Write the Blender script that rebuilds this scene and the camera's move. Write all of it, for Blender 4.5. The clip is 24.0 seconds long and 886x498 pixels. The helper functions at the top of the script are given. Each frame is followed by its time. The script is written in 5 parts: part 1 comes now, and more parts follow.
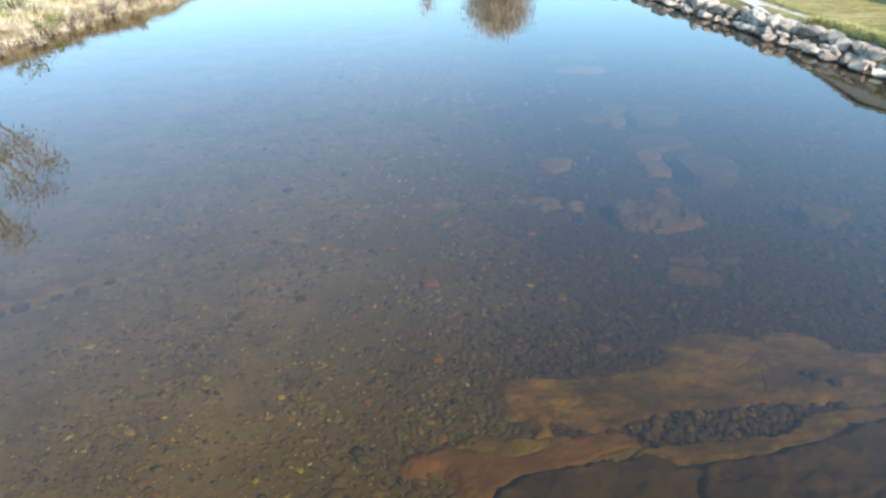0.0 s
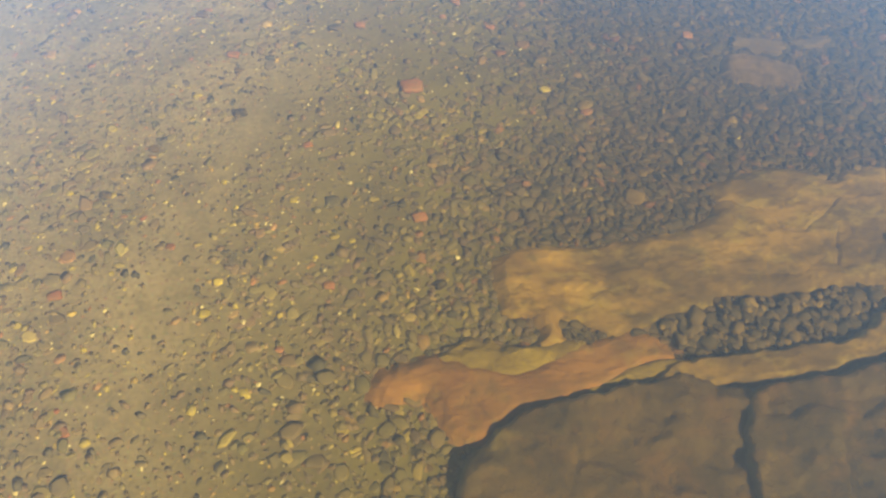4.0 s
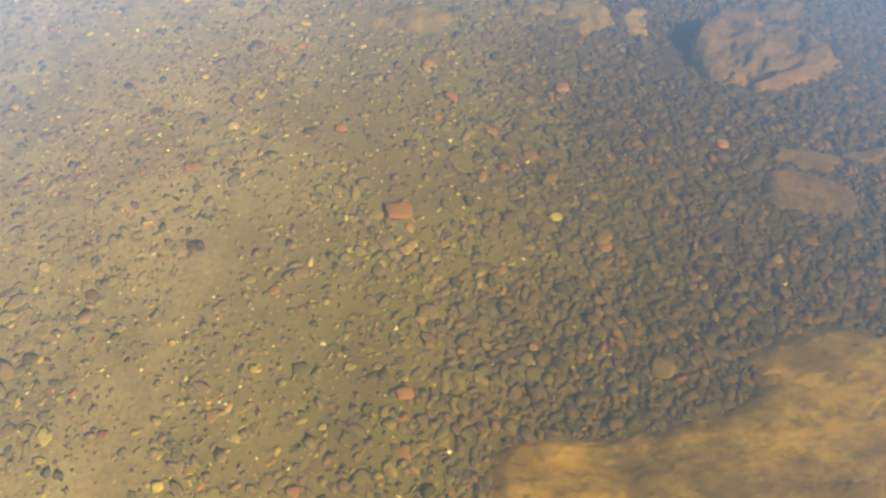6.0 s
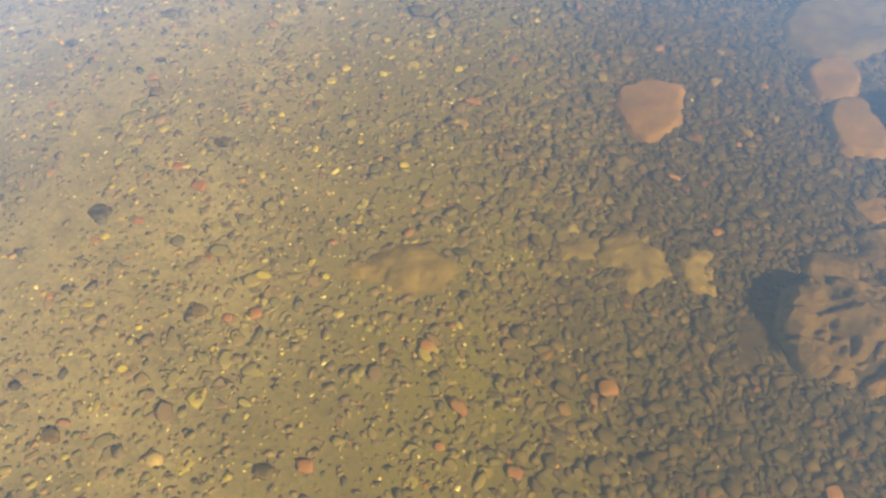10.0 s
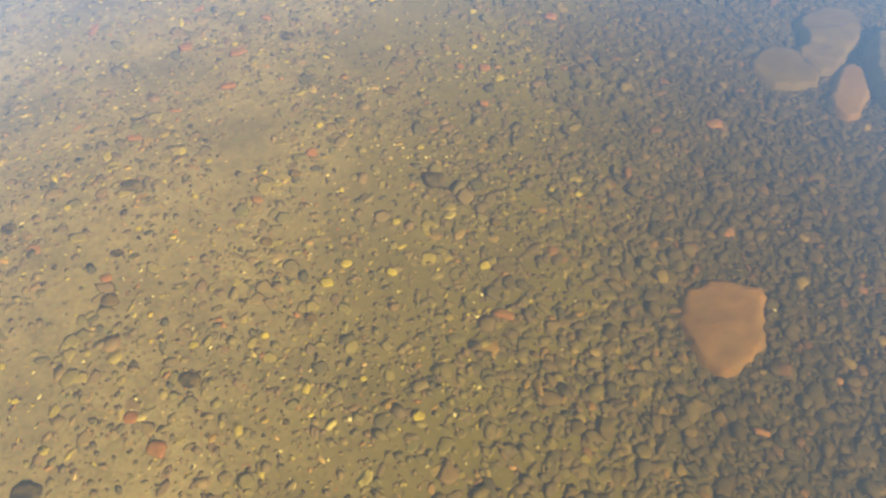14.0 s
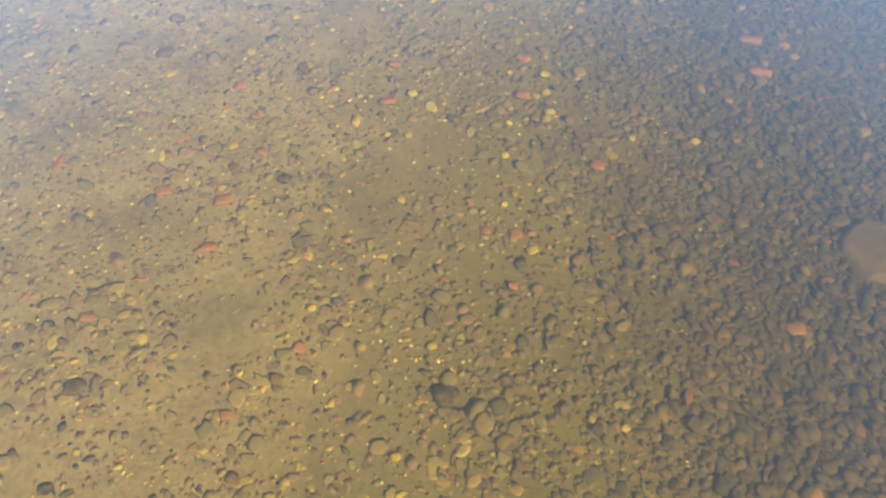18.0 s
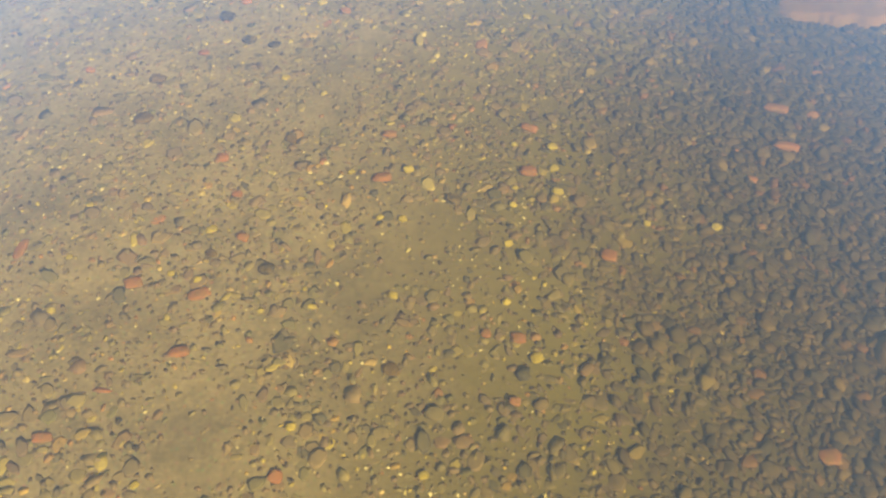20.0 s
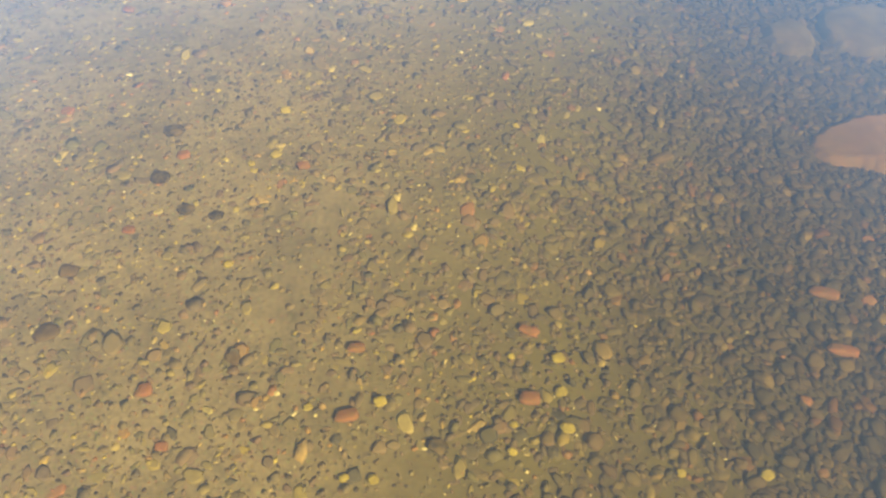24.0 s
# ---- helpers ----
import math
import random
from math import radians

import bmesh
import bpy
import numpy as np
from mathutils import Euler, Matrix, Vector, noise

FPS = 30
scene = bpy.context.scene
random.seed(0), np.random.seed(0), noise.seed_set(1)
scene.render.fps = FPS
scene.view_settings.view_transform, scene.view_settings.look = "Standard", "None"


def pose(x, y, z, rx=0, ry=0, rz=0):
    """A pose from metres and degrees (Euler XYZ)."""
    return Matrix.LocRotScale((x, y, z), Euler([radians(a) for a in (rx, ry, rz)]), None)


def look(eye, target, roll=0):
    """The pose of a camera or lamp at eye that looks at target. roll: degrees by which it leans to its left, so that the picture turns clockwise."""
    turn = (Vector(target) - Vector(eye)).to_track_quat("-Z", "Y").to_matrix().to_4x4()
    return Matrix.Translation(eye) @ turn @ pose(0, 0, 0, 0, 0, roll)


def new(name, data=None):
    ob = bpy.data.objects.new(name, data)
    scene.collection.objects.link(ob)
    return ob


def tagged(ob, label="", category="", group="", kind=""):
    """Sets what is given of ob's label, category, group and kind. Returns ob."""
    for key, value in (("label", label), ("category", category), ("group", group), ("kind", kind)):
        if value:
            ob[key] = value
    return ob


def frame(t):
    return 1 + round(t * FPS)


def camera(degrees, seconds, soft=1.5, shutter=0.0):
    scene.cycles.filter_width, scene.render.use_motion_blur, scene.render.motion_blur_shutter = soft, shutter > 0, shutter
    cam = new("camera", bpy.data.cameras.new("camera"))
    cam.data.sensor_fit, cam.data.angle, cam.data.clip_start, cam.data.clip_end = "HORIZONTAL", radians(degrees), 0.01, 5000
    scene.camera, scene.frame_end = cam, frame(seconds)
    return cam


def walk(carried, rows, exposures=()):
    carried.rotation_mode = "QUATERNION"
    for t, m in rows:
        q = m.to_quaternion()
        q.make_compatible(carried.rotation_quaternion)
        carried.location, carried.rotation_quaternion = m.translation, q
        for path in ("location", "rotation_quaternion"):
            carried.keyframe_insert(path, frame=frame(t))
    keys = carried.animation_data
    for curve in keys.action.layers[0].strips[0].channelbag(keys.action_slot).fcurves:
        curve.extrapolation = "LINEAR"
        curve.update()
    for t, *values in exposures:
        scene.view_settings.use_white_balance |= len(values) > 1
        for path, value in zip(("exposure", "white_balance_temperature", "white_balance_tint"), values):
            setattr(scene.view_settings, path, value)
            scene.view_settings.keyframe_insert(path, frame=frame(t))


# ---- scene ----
cam = camera(66.4, 24.0, 2.35)
PATH = [
    (0, (-0.371, -6.859, 4.245), (-0.238, -5.110, 3.284), 0.70),
    (0.5, (-0.366, -6.752, 4.238), (-0.232, -4.999, 3.283), 0.73),
    (1, (-0.362, -6.588, 4.220), (-0.222, -4.835, 3.267), 0.81),
    (1.5, (-0.301, -6.367, 4.189), (-0.174, -4.687, 3.111), 0.65),
    (2, (-0.195, -6.056, 4.226), (-0.095, -4.474, 3.006), 0.22),
    (2.5, (-0.139, -5.751, 4.221), (-0.048, -4.263, 2.888), -0.18),
    (4.5, (-0.038, -4.173, 4.226), (0.055, -3.113, 2.533), 0.94),
    (5, (0.022, -3.791, 4.200), (0.116, -2.724, 2.511), 0.86),
    (5.5, (0.076, -3.411, 4.201), (0.155, -2.340, 2.513), 0.72),
    (6, (0.115, -3.044, 4.186), (0.196, -1.966, 2.503), 0.86),
    (6.5, (0.126, -2.659, 4.164), (0.213, -1.576, 2.485), 1.15),
    (7, (0.136, -2.274, 4.144), (0.226, -1.185, 2.469), 1.33),
    (7.5, (0.146, -1.860, 4.152), (0.241, -0.777, 2.473), 1.68),
    (8, (0.173, -1.489, 4.141), (0.268, -0.407, 2.461), 1.72),
    (8.5, (0.197, -1.150, 4.132), (0.295, -0.070, 2.451), 1.90),
    (9, (0.196, -0.850, 4.115), (0.300, 0.234, 2.437), 2.18),
    (9.5, (0.217, -0.565, 4.105), (0.322, 0.521, 2.429), 2.29),
    (10, (0.196, -0.310, 4.095), (0.306, 0.780, 2.422), 2.47),
    (10.5, (0.189, -0.052, 4.088), (0.301, 1.040, 2.417), 2.62),
    (12.5, (0.193, 0.980, 4.057), (0.287, 2.085, 2.393), 1.90),
    (13, (0.176, 1.207, 4.052), (0.276, 2.315, 2.390), 2.25),
    (13.5, (0.176, 1.454, 4.055), (0.278, 2.560, 2.392), 2.36),
    (14, (0.166, 1.675, 4.051), (0.276, 2.783, 2.390), 2.74),
    (14.5, (0.148, 1.892, 4.042), (0.264, 3.005, 2.384), 3.05),
    (15, (0.147, 2.104, 4.028), (0.264, 3.221, 2.373), 3.10),
    (15.5, (0.155, 2.320, 4.023), (0.274, 3.436, 2.368), 3.30),
    (16, (0.177, 2.539, 4.010), (0.297, 3.660, 2.358), 3.38),
    (16.5, (0.186, 2.760, 3.996), (0.300, 3.884, 2.346), 3.19),
    (17, (0.200, 2.981, 3.991), (0.297, 4.109, 2.342), 3.15),
    (17.5, (0.223, 3.186, 4.003), (0.299, 4.313, 2.353), 3.30),
    (18, (0.260, 3.382, 4.005), (0.310, 4.513, 2.356), 3.15),
    (18.5, (0.275, 3.574, 4.001), (0.302, 4.708, 2.354), 3.14),
    (20.5, (0.339, 4.416, 4.018), (0.374, 5.553, 2.372), 3.08),
    (21, (0.352, 4.634, 4.004), (0.388, 5.775, 2.362), 3.09),
    (21.5, (0.351, 4.855, 4.000), (0.390, 6.000, 2.360), 3.26),
    (22, (0.363, 5.082, 3.997), (0.402, 6.229, 2.359), 3.18),
    (22.5, (0.370, 5.309, 4.005), (0.419, 6.456, 2.368), 3.14),
    (23, (0.372, 5.534, 3.999), (0.433, 6.686, 2.365), 3.12),
    (23.5, (0.373, 5.773, 4.009), (0.435, 6.926, 2.376), 3.14),
    (24, (0.338, 6.019, 3.996), (0.415, 7.180, 2.369), 3.76),
]
walk(cam, [(t, look(e, g, r)) for t, e, g, r in PATH],
     exposures=[(0.0, 1.73), (1.0, 1.75), (2.0, 2.36), (2.5, 2.72), (4.5, 3.20), (6.0, 3.29), (9.0, 3.32), (16.0, 3.26), (24.0, 3.20)])

# ---- sky and sun ----
SUN_WAY = Vector((0.64, -0.77, 0.82)).normalized()      # from the place towards the sun
world = bpy.data.worlds.new("sky")
scene.world = world
world.use_nodes = True
wn = world.node_tree
sky = wn.nodes.new("ShaderNodeTexSky")
sky.sky_type = 'NISHITA'
sky.sun_disc = False
sky.sun_elevation = math.asin(SUN_WAY.z)
sky.sun_rotation = math.atan2(SUN_WAY.x, SUN_WAY.y)
sky.dust_density = 1.5
sky.ozone_density = 0.5
sky.air_density = 1.0
wn.nodes["Background"].inputs[1].default_value = 0.186
tone = wn.nodes.new("ShaderNodeMix")
tone.data_type, tone.blend_type = 'RGBA', 'MULTIPLY'
tone.inputs[0].default_value = 1.0
tone.inputs[7].default_value = (0.78, 1.07, 1.18, 1)
wn.links.new(sky.outputs[0], tone.inputs[6])
veil = wn.nodes.new("ShaderNodeMix")                    # a thin even veil of high haze
veil.data_type, veil.blend_type = 'RGBA', 'ADD'
veil.inputs[0].default_value = 1.0
veil.inputs[7].default_value = (0.07, 0.09, 0.11, 1)
wn.links.new(tone.outputs[2], veil.inputs[6])
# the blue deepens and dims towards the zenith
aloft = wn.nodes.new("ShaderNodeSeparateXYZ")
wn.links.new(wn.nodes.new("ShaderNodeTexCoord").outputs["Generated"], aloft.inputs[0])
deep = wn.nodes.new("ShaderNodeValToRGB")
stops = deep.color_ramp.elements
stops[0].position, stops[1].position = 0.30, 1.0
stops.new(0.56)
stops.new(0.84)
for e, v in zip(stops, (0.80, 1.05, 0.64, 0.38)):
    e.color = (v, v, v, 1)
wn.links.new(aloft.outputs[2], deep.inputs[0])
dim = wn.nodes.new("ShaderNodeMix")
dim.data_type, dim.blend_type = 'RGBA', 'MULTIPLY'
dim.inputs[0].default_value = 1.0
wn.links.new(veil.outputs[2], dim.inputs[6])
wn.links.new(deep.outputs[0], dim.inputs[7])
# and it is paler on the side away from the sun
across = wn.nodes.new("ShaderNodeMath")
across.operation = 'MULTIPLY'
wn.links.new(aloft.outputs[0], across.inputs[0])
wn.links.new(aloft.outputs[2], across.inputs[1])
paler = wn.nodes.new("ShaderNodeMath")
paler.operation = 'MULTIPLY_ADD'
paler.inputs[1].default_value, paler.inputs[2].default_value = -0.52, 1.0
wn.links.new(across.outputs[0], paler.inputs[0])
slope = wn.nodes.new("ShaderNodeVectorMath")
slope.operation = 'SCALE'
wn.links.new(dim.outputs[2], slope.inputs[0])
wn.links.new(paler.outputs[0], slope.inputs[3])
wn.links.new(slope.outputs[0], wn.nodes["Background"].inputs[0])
sun_data = bpy.data.lights.new("sun", 'SUN')
sun_data.energy = 3.6
sun_data.angle = radians(0.6)
sun_data.color = (1.0, 0.92, 0.80)
sun = new("sun", sun_data)
sun.matrix_world = look(SUN_WAY * 60, (0, 0, 0))

# ---- materials ----
WATER = 0.40        # level of the water; the bed lies at about 0


class Nodes:
    """A material under construction."""

    def __init__(self, name):
        self.mat = bpy.data.materials.new(name)
        self.mat.use_nodes = True
        self.t = self.mat.node_tree
        self.t.nodes.clear()
        self.out = self.n("ShaderNodeOutputMaterial")

    def n(self, kind, **values):
        node = self.t.nodes.new(kind)
        for key, v in values.items():
            node.inputs[key.replace("_", " ")].default_value = v
        return node

    def link(self, a, b):
        self.t.links.new(a, b)

    def where(self):
        g = self.n("ShaderNodeNewGeometry")
        return g.outputs["Position"]

    def noise(self, scale, detail=4.0, rough=0.55, vec=None):
        node = self.n("ShaderNodeTexNoise", Scale=scale, Detail=detail, Roughness=rough)
        self.link(vec or self.where(), node.inputs["Vector"])
        return node.outputs["Fac"]

    def ramp(self, fac, stops):
        node = self.t.nodes.new("ShaderNodeValToRGB")
        el = node.color_ramp.elements
        while len(el) < len(stops):
            el.new(0.5)
        for e, (p, c) in zip(el, stops):
            e.position, e.color = p, (*c, 1)
        self.link(fac, node.inputs[0])
        return node.outputs[0]

    def mix(self, fac, a, b, blend='MIX'):
        node = self.t.nodes.new("ShaderNodeMix")
        node.data_type, node.blend_type = 'RGBA', blend
        for sock, v in ((node.inputs[0], fac), (node.inputs[6], a), (node.inputs[7], b)):
            if isinstance(v, (int, float)):
                sock.default_value = v
            elif isinstance(v, tuple):
                sock.default_value = (*v, 1)
            else:
                self.link(v, sock)
        return node.outputs[2]

    def math(self, op, a, b=0.0, clamp=False):
        node = self.t.nodes.new("ShaderNodeMath")
        node.operation, node.use_clamp = op, clamp
        for sock, v in zip(node.inputs, (a, b)):
            if isinstance(v, (int, float)):
                sock.default_value = v
            else:
                self.link(v, sock)
        return node.outputs[0]

    def bump(self, height, strength, distance):
        node = self.n("ShaderNodeBump", Strength=strength, Distance=distance)
        self.link(height, node.inputs["Height"])
        return node.outputs[0]

    def surface(self, colour, rough=0.8, normal=None, metal=0.0, spec=0.3):
        b = self.n("ShaderNodeBsdfPrincipled")
        b.inputs["Metallic"].default_value = metal
        b.inputs["Specular IOR Level"].default_value = spec
        if isinstance(rough, float):
            b.inputs["Roughness"].default_value = rough
        else:
            self.link(rough, b.inputs["Roughness"])
        if isinstance(colour, tuple):
            b.inputs["Base Color"].default_value = (*colour, 1)
        else:
            self.link(colour, b.inputs["Base Color"])
        if normal is not None:
            self.link(normal, b.inputs["Normal"])
        self.link(b.outputs[0], self.out.inputs[0])
        return self.mat


def rocky(name, dark, light, stain, scale=6.0, relief=0.012, bands=0.0, coat=0.0, wet=False):
    """Weathered stone: blotches, fine grain, stains and a fine relief."""
    m = Nodes(name)
    big = m.noise(scale * 0.35, 5.0, 0.6)
    fine = m.noise(scale * 9, 4.0, 0.65)
    c = m.ramp(big, [(0.38, dark), (0.62, light)])
    c = m.mix(m.ramp(m.noise(scale * 0.9, 6.0, 0.7), [(0.50, (0, 0, 0)), (0.66, (0.75, 0.75, 0.75))]), c, stain)
    grain = m.ramp(fine, [(0.25, (0.6, 0.6, 0.6)), (0.8, (1.0, 1.0, 1.0))])
    c = m.mix(0.7, c, grain, 'MULTIPLY')
    if bands:
        long = m.n("ShaderNodeMapping")
        long.inputs["Scale"].default_value = (0.9, 7.0, 3.0)
        long.inputs["Rotation"].default_value = (0, 0, -0.12)
        m.link(m.where(), long.inputs[0])
        c = m.mix(m.ramp(m.noise(1.5, 6.0, 0.7, long.outputs[0]), [(0.46, (0, 0, 0)), (0.64, (bands, bands, bands))]), c, (0.10, 0.085, 0.045))
        c = m.mix(m.ramp(m.noise(2.3, 5.0, 0.7), [(0.60, (0, 0, 0)), (0.72, (0.5, 0.5, 0.5))]), c, (0.40, 0.34, 0.09))
        joint = m.n("ShaderNodeTexVoronoi", Scale=1.7)
        joint.feature = 'DISTANCE_TO_EDGE'
        bent = m.n("ShaderNodeMapping")
        bent.inputs["Scale"].default_value = (0.6, 1.3, 1.0)
        warp = m.n("ShaderNodeVectorMath")
        wav = m.n("ShaderNodeTexNoise", Scale=2.6, Detail=4.0)
        m.link(m.where(), wav.inputs["Vector"])
        m.link(m.where(), warp.inputs[0])
        less = m.n("ShaderNodeVectorMath")
        less.operation = 'SCALE'
        less.inputs[3].default_value = 0.28
        m.link(wav.outputs["Color"], less.inputs[0])
        m.link(less.outputs[0], warp.inputs[1])
        m.link(warp.outputs[0], bent.inputs[0])
        m.link(bent.outputs[0], joint.inputs["Vector"])
        c = m.mix(m.ramp(joint.outputs["Distance"], [(0.003, (0.3, 0.3, 0.3)), (0.012, (0, 0, 0))]), c, (0.05, 0.042, 0.03))
    info = m.n("ShaderNodeObjectInfo")
    c = m.mix(0.35, c, m.ramp(info.outputs["Random"], [(0.0, (0.6, 0.6, 0.6)), (1.0, (1.0, 0.97, 0.92))]), 'MULTIPLY')
    if coat:
        patch = m.ramp(m.noise(scale * 0.8, 5.0, 0.7), [(0.42, (0, 0, 0)), (0.62, (coat, coat, coat))])
        c = m.mix(patch, c, (0.25, 0.195, 0.10))
    if wet:             # a dark wet foot, uneven on top, at the waterline; also paints undersides' shade
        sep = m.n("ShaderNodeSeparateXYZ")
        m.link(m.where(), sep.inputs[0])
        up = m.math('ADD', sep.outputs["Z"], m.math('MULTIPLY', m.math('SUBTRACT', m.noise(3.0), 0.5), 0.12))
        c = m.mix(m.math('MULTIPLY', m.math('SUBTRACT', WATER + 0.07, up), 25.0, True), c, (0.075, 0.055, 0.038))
    return m.surface(c, 0.85, m.bump(m.math('ADD', m.noise(scale * 3, 6.0, 0.7), fine), 0.9, relief))


def plain(name, dark, light, scale, rough=0.85, relief=0.005):
    m = Nodes(name)
    c = m.ramp(m.noise(scale, 6.0, 0.65), [(0.3, dark), (0.7, light)])
    return m.surface(c, rough, m.bump(m.noise(scale * 4, 5.0, 0.7), 0.7, relief))


def silt_line(m, y):
    """Where the edge of the silt runs: it bends away upstream of the ledge."""
    return m.math('ADD', m.math('MULTIPLY', y, 0.125), m.math('MULTIPLY', m.math('MINIMUM', y, 0.0), 0.11))


def algae(m, out):
    """Share of the olive-yellow film that lies along the edge of the silt; out: distance to the right of that edge."""
    near = m.math('SUBTRACT', 1.0, m.math('MULTIPLY', m.math('ABSOLUTE', m.math('SUBTRACT', out, 0.45)), 0.50), True)
    return m.math('MULTIPLY', near, m.math('MULTIPLY', m.math('SUBTRACT', m.noise(0.9, 5.0, 0.6), 0.24), 3.6, True))


# the bed and the land are one sheet: silt under water, bare soil at the edge, grass above
m = Nodes("ground")
place = m.where()
sep = m.n("ShaderNodeSeparateXYZ")
m.link(place, sep.inputs[0])
silt = m.ramp(m.noise(1.3, 6.0, 0.62), [(0.34, (0.280, 0.262, 0.238)), (0.5, (0.378, 0.353, 0.320)), (0.66, (0.456, 0.425, 0.387))])
speck = m.n("ShaderNodeTexVoronoi", Scale=34.0, Randomness=1.0)
m.link(place, speck.inputs["Vector"])
silt = m.mix(m.ramp(speck.outputs["Distance"], [(0.18, (0.45, 0.45, 0.45)), (0.34, (0, 0, 0))]), silt, speck.outputs["Color"], 'SOFT_LIGHT')
silt = m.mix(0.75, silt, m.ramp(m.noise(30.0, 6.0, 0.75), [(0.3, (0.48, 0.46, 0.42)), (0.66, (1, 1, 1))]), 'MULTIPLY')
silt = m.mix(0.55, silt, m.ramp(m.noise(7.0, 5.0, 0.7), [(0.30, (0.42, 0.40, 0.36)), (0.48, (0.85, 0.80, 0.68)), (0.66, (1.0, 0.98, 0.92))]), 'MULTIPLY')
side = m.math('SUBTRACT', silt_line(m, sep.outputs["Y"]), sep.outputs["X"])
side = m.math('ADD', side, m.math('MULTIPLY', m.math('SUBTRACT', m.noise(1.7, 4.0), 0.5), 1.6))
bare = m.ramp(m.noise(24.0, 4.0, 0.7), [(0.3, (0.040, 0.033, 0.020)), (0.7, (0.115, 0.090, 0.045))])
silt = m.mix(m.math('MULTIPLY', m.math('ADD', side, 1.10), 0.40, True), bare, silt)
silt = m.mix(m.math('MULTIPLY', algae(m, m.math('SUBTRACT', sep.outputs["X"], silt_line(m, sep.outputs["Y"]))), 0.8), silt, (0.214, 0.197, 0.053))
soil = m.ramp(m.noise(3.0, 5.0), [(0.3, (0.05, 0.037, 0.025)), (0.7, (0.13, 0.098, 0.062))])
sward = m.ramp(m.noise(0.55, 8.0, 0.68), [(0.30, (0.120, 0.108, 0.034)), (0.44, (0.188, 0.160, 0.058)), (0.58, (0.248, 0.200, 0.084)), (0.72, (0.312, 0.240, 0.124))])
sward = m.mix(0.7, sward, m.ramp(m.noise(3.0, 6.0, 0.75), [(0.36, (0.34, 0.36, 0.28)), (0.56, (1, 1, 1))]), 'MULTIPLY')
sward = m.mix(0.8, sward, m.ramp(m.noise(16.0, 5.0, 0.75), [(0.28, (0.42, 0.45, 0.38)), (0.68, (1, 1, 1))]), 'MULTIPLY')
edge = m.math('ADD', sep.outputs["Z"], m.math('MULTIPLY', m.math('SUBTRACT', m.noise(2.2), 0.5), 0.20))
c = m.mix(m.math('MULTIPLY', m.math('SUBTRACT', edge, WATER - 0.12), 9.0, True), silt, soil)
stony = m.math('MULTIPLY', m.math('GREATER_THAN', sep.outputs["X"], 4.0), 0.27)
c = m.mix(m.math('MULTIPLY', m.math('SUBTRACT', m.math('SUBTRACT', edge, stony), WATER + 0.06), 9.0, True), c, sward)
GROUND = m.surface(c, 0.92, m.bump(m.math('ADD', m.noise(30.0, 5.0, 0.7), m.math('MULTIPLY', speck.outputs["Distance"], 0.25)), 0.6, 0.012), spec=0.15)

# still, slightly turbid river water: clear body with a thin suspension, mirror surface
m = Nodes("water")
body = m.n("ShaderNodeBsdfTransparent")
body.inputs[0].default_value = (0.159, 0.1225, 0.041, 1)
murk = m.n("ShaderNodeBsdfDiffuse")
murk.inputs[0].default_value = (0.284, 0.25, 0.150, 1)
inside = m.n("ShaderNodeMixShader", Fac=0.020)
m.link(body.outputs[0], inside.inputs[1])
m.link(murk.outputs[0], inside.inputs[2])
gloss = m.n("ShaderNodeBsdfGlossy", Roughness=0.02)
gloss.inputs[0].default_value = (1, 1, 1, 1)
scaled = m.n("ShaderNodeMapping")
scaled.inputs["Scale"].default_value = (0.55, 1.0, 1.0)
m.link(m.where(), scaled.inputs[0])
swell = m.bump(m.math('ADD', m.noise(1.6, 2.0, 0.5, scaled.outputs[0]), m.math('MULTIPLY', m.noise(7.0, 2.0, 0.5, scaled.outputs[0]), 0.25)), 0.10, 0.02)
m.link(swell, gloss.inputs["Normal"])
fres = m.n("ShaderNodeFresnel", IOR=1.333)
over = m.n("ShaderNodeMixShader")
m.link(fres.outputs[0], over.inputs[0])
m.link(inside.outputs[0], over.inputs[1])
m.link(gloss.outputs[0], over.inputs[2])
m.link(over.outputs[0], m.out.inputs[0])
WATER_MAT = m.mat


